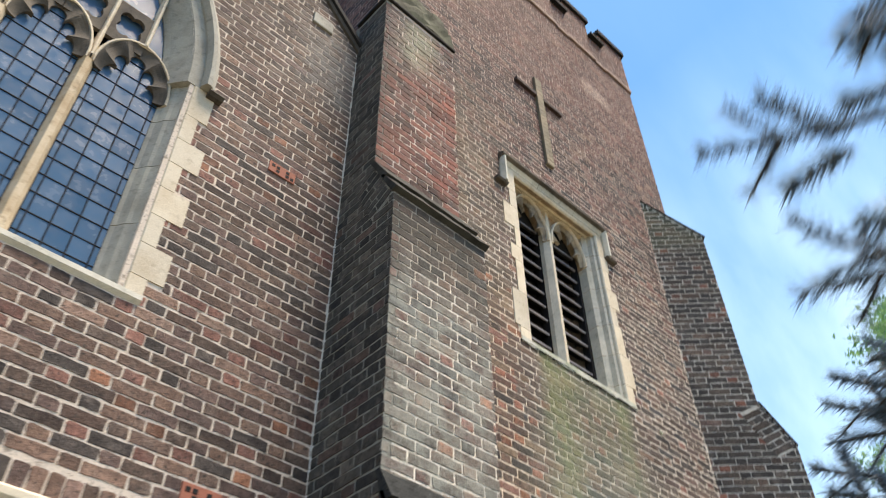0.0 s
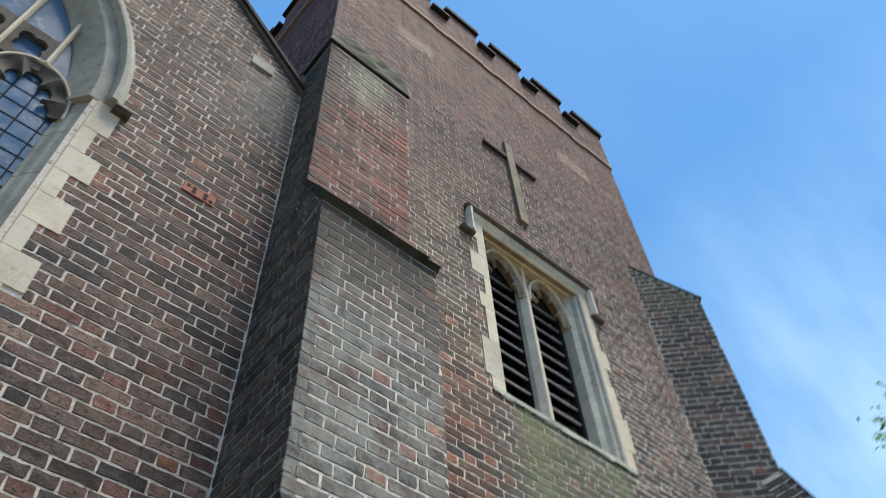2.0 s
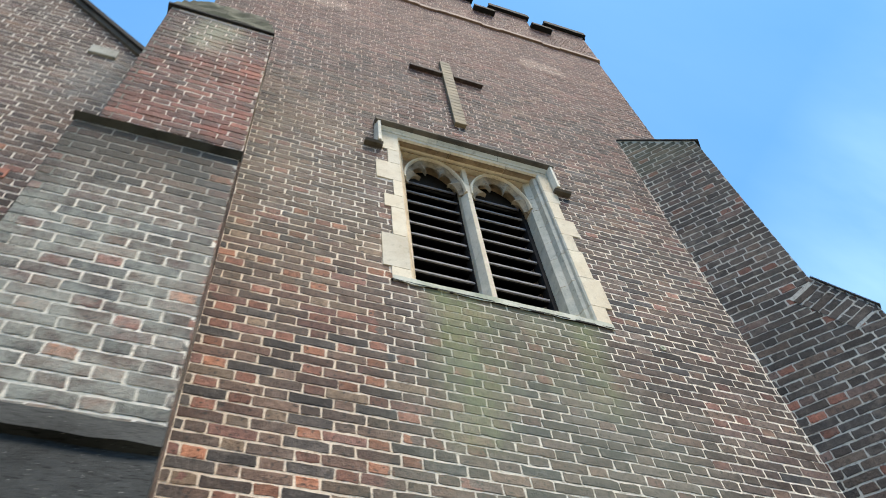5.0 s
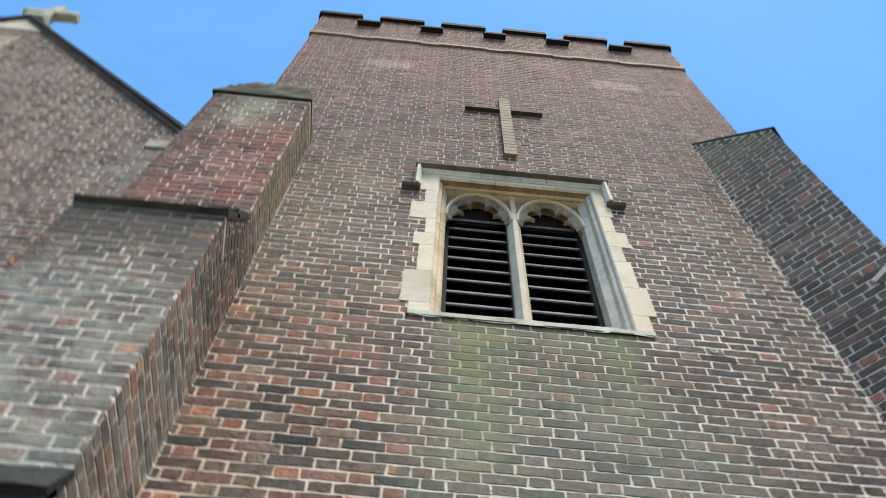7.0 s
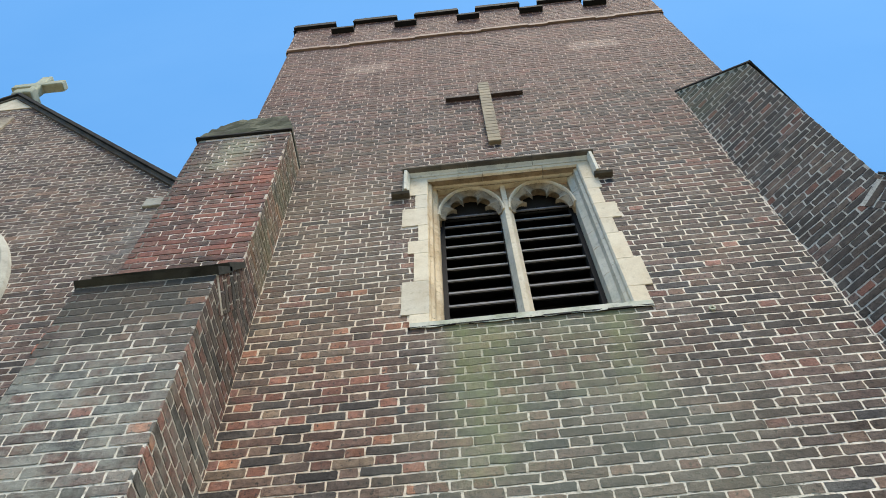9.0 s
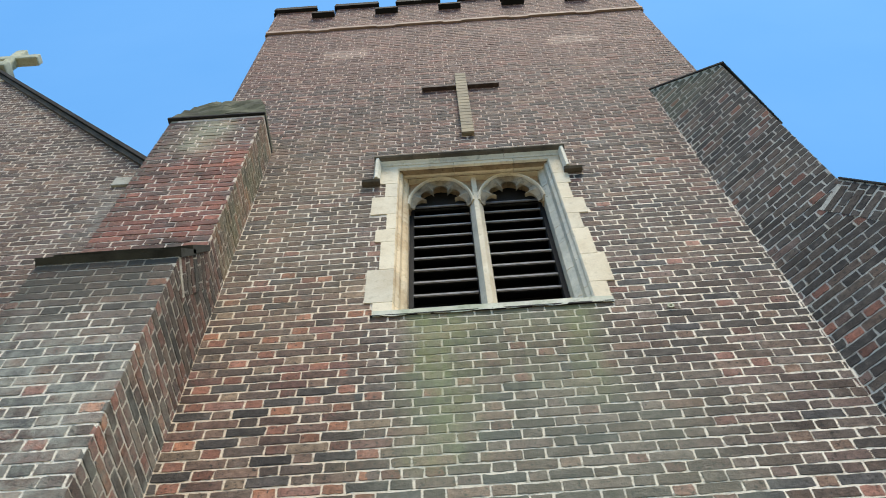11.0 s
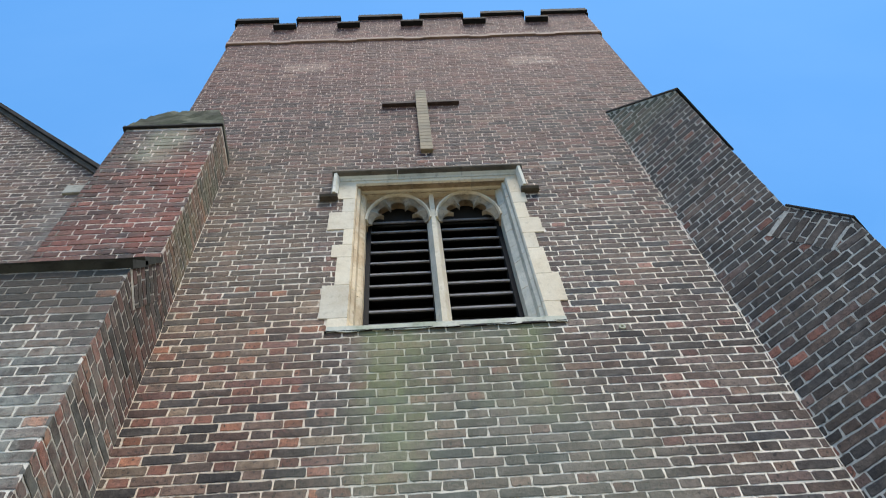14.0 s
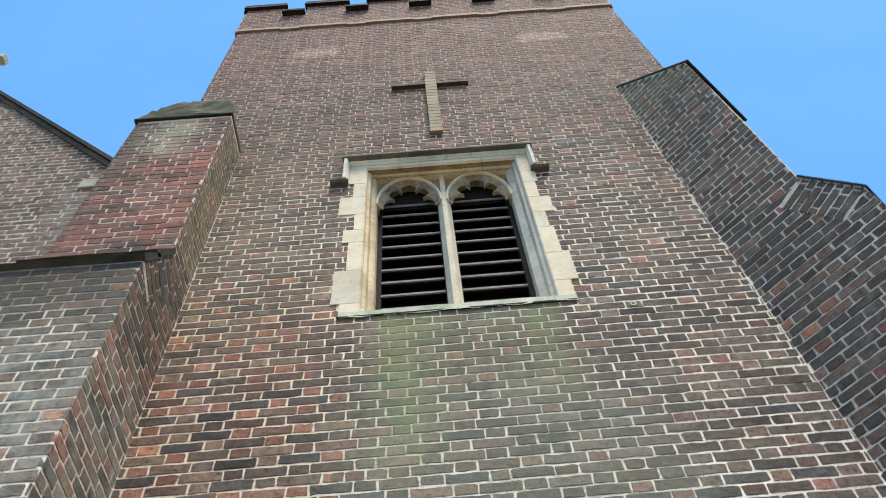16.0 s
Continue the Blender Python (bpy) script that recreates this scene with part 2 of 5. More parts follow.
def brick_material(name, mixes, where, loose):
    a = Mat(name, 0.88, 0.0, 0.25)
    if loose:
        info = a.nt.nodes.new("ShaderNodeObjectInfo")
        rnd = info.outputs["Random"]
    else:
        rnd = a.pos.outputs["Random Per Island"]
    col = a.ramp(rnd, mixes[0])
    for other, mask in mixes[1:]:
        f = a.zone(*mask)
        pick = a.calc("GREATER_THAN", f, a.calc("FRACT", a.calc("MULTIPLY", rnd, 7.31), 0.0))
        col = a.mix(pick, col, a.ramp(rnd, other))
    second = a.calc("FRACT", a.calc("MULTIPLY", rnd, 57.7), 0.0)
    col = a.mix(1.0, col, a.ramp(second, [(0.0, (0.50, 0.50, 0.52)), (1.0, (1.26, 1.23, 1.19))]), "MULTIPLY")
    col = a.mix(a.span(a.noise(9.0, 5.0), 0.52, 0.75, 0.0, 0.34), col, (0.25, 0.21, 0.185))
    col = a.mix(a.span(a.noise(42.0, 4.0), 0.57, 0.65, 0.0, 0.85), col, (0.035, 0.032, 0.030))
    col = a.mix(0.7, col, a.ramp(a.noise(24.0, 4.0, 0.7), [(0.3, (0.42, 0.42, 0.43)), (0.7, (1.5, 1.48, 1.42))]), "MULTIPLY")
    col = a.mix(1.0, col, a.ramp(a.noise(1.4, 5.0, 0.6), [(0.36, (0.76, 0.77, 0.78)), (0.64, (1.15, 1.13, 1.10))]), "MULTIPLY")
    fine = a.noise(160.0, 3.0)
    col = a.mix(0.55, col, a.ramp(fine, [(0.3, (0.62, 0.62, 0.62)), (0.7, (1.3, 1.3, 1.3))]), "MULTIPLY")
    a.bump(a.noise(55.0, 6.0, 0.72), 0.8, 0.008)
    return a.done(weathering(a, col, where))


def mortar_material(name, where, tint):
    a = Mat(name, 0.95, 0.0, 0.15)
    col = a.mix(a.span(a.noise(2.5, 5.0), 0.35, 0.7), tint, tuple(c * 0.72 for c in tint))
    col = a.mix(a.span(a.noise(60.0, 4.0), 0.55, 0.70, 0.0, 0.75), col, (0.10, 0.085, 0.07))
    col = a.mix(a.span(a.noise(17.0, 5.0, 0.7), 0.54, 0.68, 0.0, 0.75), col, (0.13, 0.11, 0.09))
    if where in ("tower", "up"):
        col = a.mix(a.calc("MULTIPLY", a.zone(None, (7.6, 20.0), 1.6, 1.0, 1.5), 0.80), col, (0.37, 0.265, 0.225))
    if where == "tower":
        col = a.mix(a.calc("MULTIPLY", a.zone((3.0, 4.3), (2.0, 6.0), 0.35, 1.6, 0.9), 0.40), col, (0.60, 0.41, 0.25))
    if where == "low":
        col = a.mix(a.calc("MULTIPLY", a.zone(None, (5.95, 9.0), 0.1, 2.0, 0.3), a.span(a.noise(4.0, 5.0), 0.35, 0.65, 0.25, 0.75)), col, (0.50, 0.385, 0.335))
    a.bump(a.noise(220.0, 3.0), 0.5, 0.004)
    return a.done(weathering(a, col, where, True))


def stone_material(name, base, dirt, amount=0.5, specks=0.0):
    a = Mat(name, 0.85, 0.0, 0.25 if base[0] > 0.1 else 0.06)
    col = a.mix(a.span(a.noise(4.0, 6.0, 0.65), 0.42, 0.7, 0.0, amount), base, dirt)
    col = a.mix(a.span(a.noise(22.0, 5.0), 0.55, 0.78, 0.0, amount * 0.9), col, tuple(c * 0.5 for c in dirt))
    col = a.mix(0.35, col, a.ramp(a.noise(150.0, 3.0), [(0.3, (0.7, 0.7, 0.7)), (0.7, (1.2, 1.2, 1.2))]), "MULTIPLY")
    info = a.nt.nodes.new("ShaderNodeObjectInfo")
    col = a.mix(1.0, col, a.ramp(info.outputs["Random"], [(0.0, (0.86, 0.87, 0.88)), (1.0, (1.06, 1.04, 1.0))]), "MULTIPLY")
    if specks:
        col = a.mix(a.span(a.noise(75.0, 3.0, 0.6, (1.0, 2.2, 0.8)), 0.68, 0.72, 0.0, specks), col, (0.36, 0.36, 0.34))
        col = a.mix(a.span(a.noise(26.0, 4.0, 0.6, (1.0, 3.5, 3.5)), 0.56, 0.64, 0.0, 0.85), col, (0.010, 0.010, 0.011))
    a.bump(a.noise(60.0, 6.0, 0.7), 0.35 if not specks else 0.9, 0.006)
    return a.done(col)


def plain_material(name, base, var, rough=0.7, metal=0.0, scale=12.0, spec=0.4):
    a = Mat(name, rough, metal, spec)
    col = a.mix(a.span(a.noise(scale, 6.0, 0.65), 0.35, 0.7), base, var)
    col = a.mix(0.4, col, a.ramp(a.noise(scale * 11, 3.0), [(0.3, (0.7, 0.7, 0.7)), (0.7, (1.25, 1.25, 1.25))]), "MULTIPLY")
    a.bump(a.noise(scale * 5, 5.0), 0.35, 0.006)
    return a.done(col)


HIGH = (None, (7.4, 14.0), 1.2, 1.0, 1.2)
WARM = ((3.0, 4.45), (2.0, 6.0), 0.40, 1.6, 0.9)
KINDS = {
    "tower": [MIX_DARK, (MIX_WARM, WARM), (MIX_PINK, HIGH)],
    "tower_header": [HEAD_DARK, (HEAD_WARM, WARM), (MIX_PINK, HIGH)],
    "nave": [MIX_NAVE, (MIX_ASH, (None, (6.2, 14.0), 1.0, 1.0, 1.0))],
    "nave_header": [HEAD_NAVE, (MIX_ASH, (None, (6.2, 14.0), 1.0, 1.0, 1.0))],
    "low": [MIX_DARK],
    "low_header": [HEAD_LOW],
    "up": [MIX_RED],
    "up_header": [MIX_RED],
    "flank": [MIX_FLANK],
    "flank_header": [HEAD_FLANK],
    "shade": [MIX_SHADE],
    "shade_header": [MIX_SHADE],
    "soot": [MIX_DIM],
    "soot_header": [HEAD_DIM],
}
WALLS = ("tower", "nave", "low", "up", "soot", "shade")
LOOSE = {k: brick_material("brick_" + k, v, k.split("_")[0], True) for k, v in KINDS.items()}
JOINED = {k: brick_material("brickwork_" + k, v, k.split("_")[0], False) for k, v in KINDS.items()}
# the two darker mortars carry the shade of those same faces
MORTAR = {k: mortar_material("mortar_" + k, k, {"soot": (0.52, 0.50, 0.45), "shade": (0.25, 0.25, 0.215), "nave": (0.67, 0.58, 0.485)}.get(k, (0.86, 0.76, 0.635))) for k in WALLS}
STONE = stone_material("limestone", (0.64, 0.57, 0.45), (0.44, 0.34, 0.22), 0.55)
STONE_OLD = stone_material("weathered_limestone", (0.44, 0.37, 0.28), (0.10, 0.083, 0.065), 0.95)
STONE_SILL = stone_material("mossy_limestone", (0.54, 0.53, 0.45), (0.26, 0.30, 0.19), 0.8)
SLAB = stone_material("dark_weathered_slab", (0.043, 0.046, 0.046), (0.020, 0.022, 0.022), 0.9, 0.5)
LEDGE = stone_material("grey_ledge_slab", (0.060, 0.061, 0.056), (0.022, 0.022, 0.021), 0.9)
COPING_BLACK = stone_material("black_parapet_coping", (0.018, 0.018, 0.020), (0.010, 0.010, 0.011), 0.6)
MOSSY = stone_material("mossy_slab", (0.095, 0.100, 0.068), (0.035, 0.036, 0.028), 0.85)
COPING = stone_material("dark_coping", (0.034, 0.034, 0.035), (0.012, 0.012, 0.013), 0.8)
# pale blue-grey stone; also the cool light painted on reveals and mullion
STONE_BLUE = stone_material("blue_grey_limestone", (0.58, 0.56, 0.49), (0.32, 0.33, 0.29), 0.7)
# browner stone for the lintel's soffit hollows and the sunk spandrels
STONE_BROWN = stone_material("brown_limestone", (0.40, 0.30, 0.20), (0.15, 0.105, 0.065), 0.85)
# darker than the frame stone, for the belfry's cusped heads
STONE_CUSP = stone_material("cusp_limestone", (0.35, 0.295, 0.22), (0.09, 0.076, 0.060), 0.95)
LIME_CROSS = stone_material("lichened_stone", (0.40, 0.41, 0.32), (0.20, 0.22, 0.15), 0.6)
STRING_STONE = stone_material("pink_stone", (0.27, 0.19, 0.158), (0.17, 0.12, 0.10), 0.6)
STONE_GREY = stone_material("grey_limestone", (0.38, 0.37, 0.32), (0.22, 0.21, 0.18), 0.7)
# ochre-stained stone; also the warm light painted on the belfry's left reveals
STONE_OCHRE = stone_material("ochre_limestone", (0.62, 0.51, 0.36), (0.36, 0.24, 0.12), 0.85)
# dark from dirt on the hood; in the great cusps it paints shade
STONE_DARK = stone_material("grimy_shaded_limestone", (0.115, 0.098, 0.078), (0.040, 0.036, 0.031), 0.9)
CROSS_BRICK = stone_material("buff_brick", (0.235, 0.195, 0.135), (0.14, 0.115, 0.08), 0.6)
# near-black slats for shaded undersides, a lighter strip for the lit front edge
LOUVRE = plain_material("louvre_shaded_slate", (0.014, 0.013, 0.015), (0.008, 0.008, 0.009), 0.85, 0.0, 12.0, 0.15)
LOUVRE_EDGE = plain_material("louvre_lit_edge", (0.23, 0.22, 0.235), (0.14, 0.135, 0.14), 0.8)
# flat black, put where openings, holes and gaps fall dark
BLACK = plain_material("unlit_black", (0.012, 0.012, 0.013), (0.008, 0.008, 0.008), 0.95)
LEAD = plain_material("lead", (0.024, 0.026, 0.031), (0.014, 0.015, 0.018), 0.9, 0.0, 12.0, 0.1)
TERRA = plain_material("terracotta", (0.36, 0.13, 0.08), (0.24, 0.085, 0.055), 0.85)
CREAM = plain_material("cream_paint", (0.66, 0.58, 0.44), (0.52, 0.45, 0.33), 0.55)
TILES = plain_material("roof_tiles", (0.12, 0.07, 0.05), (0.07, 0.05, 0.04), 0.85)
BARK = plain_material("bark", (0.085, 0.065, 0.045), (0.045, 0.036, 0.028), 0.9)


def ground_material():
    a = Mat("gravel_turf_bounce", 0.95, 0.0, 0.2)
    # unseen ground, toned pale and warm to bounce light up the walls
    col = a.mix(a.span(a.noise(0.7, 6.0), 0.35, 0.65), (0.20, 0.19, 0.12), (0.34, 0.29, 0.22))
    col = a.mix(0.6, col, a.ramp(a.noise(60.0, 4.0), [(0.3, (0.5, 0.5, 0.5)), (0.7, (1.4, 1.4, 1.3))]), "MULTIPLY")
    a.bump(a.noise(90.0, 4.0), 0.8, 0.03)
    return a.done(col)


def leaf_material(name, c0, c1, clear=0.45):
    a = Mat(name, 0.55, 0.0, 0.3)
    col = a.mix(a.pos.outputs["Random Per Island"], c0, c1)
    thin = a.nt.nodes.new("ShaderNodeBsdfTranslucent")
    both = a.nt.nodes.new("ShaderNodeMixShader")
    both.inputs[0].default_value = clear
    a.nt.links.new(col, thin.inputs["Color"])
    a.nt.links.new(a.b.outputs[0], both.inputs[1])
    a.nt.links.new(thin.outputs[0], both.inputs[2])
    a.nt.links.new(both.outputs[0], a.nt.nodes["Material Output"].inputs["Surface"])
    return a.done(col)


def glass_material():
    a = Mat("leaded_glass", 0.15, 0.0, 0.35)
    info = a.nt.nodes.new("ShaderNodeObjectInfo")
    col = a.ramp(info.outputs["Random"], [(0.0, (0.034, 0.085, 0.155)), (1.0, (0.070, 0.135, 0.225))])
    a.put(a.b.inputs["Roughness"], a.span(a.noise(14.0, 3.0), 0.3, 0.7, 0.16, 0.30))
    a.b.inputs["IOR"].default_value = 1.45
    a.bump(a.noise(7.0, 2.0), 0.12, 0.01)
    return a.done(col)


GLASS = glass_material()
TURF_BOUNCE = ground_material()
LEAF = leaf_material("spring_leaf", (0.10, 0.23, 0.085), (0.22, 0.41, 0.16))
NEEDLE = leaf_material("fir_needle", (0.08, 0.13, 0.18), (0.20, 0.27, 0.33))

# ---- mesh helpers ----


def part(name, bm, material, parent=None, label=""):
    me = bpy.data.meshes.new(name)
    bmesh.ops.recalc_face_normals(bm, faces=bm.faces)
    bm.to_mesh(me)
    bm.free()
    me.materials.append(material)
    ob = new(name, me)
    ob.parent = parent
    if label:
        tagged(ob, label)
    return ob


def thing(name, label, category, kind="", group=""):
    return tagged(new(name), label, category, group, kind)


def block(x0, x1, y0, y1, z0, z1, bevel=0.006, rough=0.0, bm=None):
    """A stone block with worn arrises."""
    own = bm is None
    bm = bmesh.new()
    geo = bmesh.ops.create_cube(bm, size=1)
    for v in geo["verts"]:
        v.co = Vector(((x0 + x1) / 2 + v.co.x * (x1 - x0), (y0 + y1) / 2 + v.co.y * (y1 - y0), (z0 + z1) / 2 + v.co.z * (z1 - z0)))
        if rough:
            v.co += Vector([random.uniform(-rough, rough) for _ in range(3)])
    if bevel:
        bmesh.ops.bevel(bm, geom=list(bm.edges), offset=bevel, segments=2, profile=0.6, affect="EDGES")
    return bm


def joined(*bms):
    out = bmesh.new()
    for b in bms:
        me = bpy.data.meshes.new("tmp")
        b.to_mesh(me)
        b.free()
        out.from_mesh(me)
        bpy.data.meshes.remove(me)
    return out


def plate(loops, to_world, depth, bevel=0.0):
    """A flat plate with holes: loops of (u, v), the first outside; to_world(u, v, d) gives the place d behind the face."""
    bm = bmesh.new()
    edges = []
    for loop in loops:
        vs = [bm.verts.new((u, v, 0)) for u, v in loop]
        edges += [bm.edges.new((vs[i], vs[i - 1])) for i in range(len(vs))]
    bmesh.ops.triangle_fill(bm, use_beauty=True, use_dissolve=False, edges=edges)
    geo = bmesh.ops.extrude_face_region(bm, geom=list(bm.faces))
    for e in geo["geom"]:
        if isinstance(e, bmesh.types.BMVert):
            e.co.z = depth
    for v in bm.verts:
        v.co = to_world(v.co.x, v.co.y, v.co.z)
    bmesh.ops.triangulate(bm, faces=[f for f in bm.faces if len(f.verts) > 4])
    return bm


def sweep(points, profile, frame_of, closed=False):
    """A bar of constant section: at each of points, profile is set out by frame_of(i) = (side, up)."""
    bm = bmesh.new()
    rings = []
    for i, p in enumerate(points):
        s, u = frame_of(i)
        rings.append([bm.verts.new(Vector(p) + s * a + u * b) for a, b in profile])
    n = len(profile)
    for i in range(len(rings) - (0 if closed else 1)):
        r, q = rings[i], rings[(i + 1) % len(rings)]
        for j in range(n):
            bm.faces.new((r[j], r[(j + 1) % n], q[(j + 1) % n], q[j]))
    if not closed:
        bm.faces.new(rings[0])
        bm.faces.new(rings[-1][::-1])
    return bm


# ---- brickwork ----
COURSE, STRETCH, HEAD, JOINT = 0.0711, 0.216, 0.1065, 0.0126
BRICKS = {}
WORN = {"up": 0.004, "shade": 0.003}  # how far the worst bricks stand out


def spans(loops, v):
    """Where the row at height v runs inside the loops."""
    cuts = []
    for loop in loops:
        for i in range(len(loop)):
            (u0, v0), (u1, v1) = loop[i - 1], loop[i]
            if (v0 <= v) != (v1 <= v):
                cuts.append(u0 + (u1 - u0) * (v - v0) / (v1 - v0))
    cuts.sort()
    return [(cuts[i], cuts[i + 1]) for i in range(0, len(cuts) - 1, 2)]


def lay(loops, rng, base=0.0, phase=0.0165):
    """Flemish bond over the loops, headers centred on the stretchers below: (u0, u1, v0, v1) of each brick."""
    out = []
    vs = [v for loop in loops for _, v in loop]
    k0, k1 = math.floor((min(vs) - base) / COURSE), math.ceil((max(vs) - base) / COURSE)
    pair = STRETCH + HEAD
    for k in range(k0, k1):
        v0 = base + k * COURSE
        slip = rng.gauss(0, 0.007)
        for a, b in spans(loops, v0 + COURSE / 2):
            start = phase + slip + pair * 0.5 * (k % 2)
            n = math.floor((a - start) / pair)
            cuts = []
            while start + n * pair < b + pair:
                u = start + n * pair
                cuts.append(u + rng.gauss(0, 0.0035))
                if rng.random() < 0.03:
                    cuts.append(u + STRETCH / 2 + rng.gauss(0, 0.004))
                cuts.append(u + STRETCH + rng.gauss(0, 0.0035))
                n += 1
            for c0, c1 in zip(cuts, cuts[1:]):
                u0, u1 = max(c0, a), min(c1, b)
                if u1 - u0 > 0.015:
                    g, e = JOINT / 2, JOINT / 2 - 0.0014
                    out.append((u0 + (e if u0 > a else 0), u1 - (e if u1 < b else 0), v0 + g + rng.uniform(-0.0022, 0.0022), v0 + COURSE - g + rng.uniform(-0.0022, 0.0022)))
    return out


def brick_shell(w, h, deep, proud, rng):
    """The corners and faces of a worn brick that shows its face; local x along, z up, -y out."""
    j = lambda s: rng.uniform(-s, s)
    k, c = 0.0040, 0.0030
    x, z = w / 2, h / 2
    q = [k * rng.uniform(0.5, 1.6) for _ in range(4)]
    ring = [(-x, -z + q[0]), (-x + q[0], -z), (-x * 0.4 + j(x * 0.25), -z), (x * 0.4 + j(x * 0.25), -z), (x - q[1], -z), (x, -z + q[1])]
    ring += [(x, z - q[2]), (x - q[2], z), (x * 0.4 + j(x * 0.25), z), (-x * 0.4 + j(x * 0.25), z), (-x + q[3], z), (-x, z - q[3])]
    n = len(ring)
    back = [(p, deep, q) for p, q in ring]
    edge = [(p + j(0.0040), -proud + 0.0012, q + j(0.0050)) for p, q in ring]
    front = [(p * (1 - c / x) + j(0.0034), -proud + j(0.0008), q * (1 - c / z) + j(0.0032)) for p, q in ring]
    faces = [(i, (i + 1) % n, n + (i + 1) % n, n + i) for i in range(n)] + [(n + i, n + (i + 1) % n, 2 * n + (i + 1) % n, 2 * n + i) for i in range(n)] + [tuple(range(2 * n, 3 * n))]
    return back + edge + front, faces


def brickwork(parent, kind, loops, origin, U, near=lambda u, v: False, base=0.0542, V=Vector((0, 0, 1)), seed=1):
    """Lays bricks over the loops on the plane origin + u U + v V; those for which near(u, v) holds become parts of their own (300 at most)."""
    rng = random.Random(seed)
    U = Vector(U).normalized()
    N = U.cross(V)
    turn = Matrix((U, -N, V)).transposed().to_4x4()
    verts, faces, slots, loose = [], [], [], 0
    for u0, u1, v0, v1 in lay(loops, rng, base):
        w, h = u1 - u0, v1 - v0
        um, vm = (u0 + u1) / 2, (v0 + v1) / 2
        place = Vector(origin) + U * um + V * vm
        header = w < 0.13
        if loose < 300 and near(um, vm):
            key = (kind, round(w / 0.006), rng.randrange(4))
            if key not in BRICKS:
                p, f = brick_shell(key[1] * 0.006, COURSE - JOINT, 0.02, 0.0020, rng)
                me = bpy.data.meshes.new("brick")
                me.from_pydata(p, [], f)
                me.materials.append(LOOSE[kind + "_header" if header else kind])
                BRICKS[key] = me
            ob = new("brick", BRICKS[key])
            ob.parent = parent
            ob.matrix_basis = Matrix.Translation(place + N * rng.uniform(0.0, 0.0012)) @ turn @ pose(0, 0, 0, rng.uniform(-0.4, 0.4), rng.uniform(-0.5, 0.5), rng.uniform(-0.12, 0.12))
            loose += 1
        else:
            p, f = brick_shell(w, h, 0.02, 0.0020 + rng.uniform(-0.0006, 0.0008) + WORN.get(kind, 0.0) * rng.random() ** 2, rng)
            n = len(verts)
            verts += [place + U * x - N * y + V * z for x, y, z in p]
            faces += [[n + i for i in q] for q in f]
            slots += [int(header)] * len(f)
    if verts:
        me = bpy.data.meshes.new("brickwork")
        me.from_pydata(verts, [], faces)
        me.materials.append(JOINED[kind])
        me.materials.append(JOINED[kind + "_header"])
        me.polygons.foreach_set("material_index", slots)
        ob = new("brickwork", me)
        ob.parent = parent
        tagged(ob, "weathered bricks laid in Flemish bond", kind="stuff")


def tumbled(parent, kind, loops, patch, tilt, origin, U, near=lambda u, v: False, seed=1):
    """Level courses with a patch of bricks tumbled in at right angles to a sloped offset."""
    mid = (sum(u for u, _ in patch) / len(patch), sum(v for _, v in patch) / len(patch))
    hole = [(mid[0] + (u - mid[0]) * 0.86, mid[1] + (v - mid[1]) * 0.86) for u, v in patch]
    brickwork(parent, kind, [*loops, hole], origin, U, near, seed=seed)
    U = Vector(U).normalized()
    proud = Vector(origin) + U.cross(Vector((0, 0, 1))) * 0.0032
    c, d = math.cos(radians(tilt)), math.sin(radians(tilt))
    out = U.cross(Vector((0, 0, 1)))
    bed = plate([patch], lambda u, v, depth: Vector(origin) + U * u + Vector((0, 0, v)) + out * (0.0032 - depth), 0.015)
    part("mortar_bed", bed, MORTAR[kind if kind in MORTAR else "low"], parent)
    turned = [(u * c + v * d, v * c - u * d) for u, v in patch]
    brickwork(parent, kind, [turned], proud, U * c + Vector((0, 0, 1)) * d, V=Vector((0, 0, 1)) * c - U * d, seed=seed + 50)


WALL = 3.60          # the plane of tower and nave towards the path
X0, X1 = 2.61, 7.47  # the tower's sides
STRING = 12.05       # underside of the parapet string
XR, ZR = Vector((1, 0, 0)), Vector((0, 0, 1))
facing = lambda y: (lambda u, v, d: Vector((u, y + d, v)))

# ---- ground ----
bm = bmesh.new()
bmesh.ops.create_grid(bm, x_segments=40, y_segments=40, size=600)
for v in bm.verts:
    r = max(0.0, v.co.length - 60)
    v.co.z = -0.02 + 0.6 * noise.noise(v.co * 0.01) * min(1, r / 60)
tagged(part("ground", bm, TURF_BOUNCE), "unseen ground, made-up pale gravel and turf that bounces warm light", "ground", kind="structure")

# ---- belfry window outline ----
LEFT_STONES = [(5.60, 5.73, 4.27), (5.73, 6.12, 4.215), (6.12, 6.49, 4.295), (6.49, 6.67, 4.25), (6.67, 6.905, 4.325), (6.905, 7.19, 4.20), (7.19, 7.42, 4.30)]
RIGHT_STONES = [(5.60, 5.81, 5.76), (5.81, 6.15, 5.815), (6.15, 6.50, 5.77), (6.50, 6.73, 5.745), (6.73, 6.97, 5.815), (6.97, 7.23, 5.745), (7.23, 7.42, 5.77)]
HOOD_Z = 7.86


def toothed(left, right, top, l_top, r_top):
    loop = []
    for z0, z1, x in right:
        loop += [(x, z0), (x, z1)]
    loop += [(r_top, right[-1][1]), (r_top, top), (l_top, top), (l_top, left[-1][1])]
    for z0, z1, x in reversed(left):
        loop += [(x, z1), (x, z0)]
    return loop


belfry_loop = toothed(LEFT_STONES, RIGHT_STONES, HOOD_Z - 0.01, 4.235, 5.775)
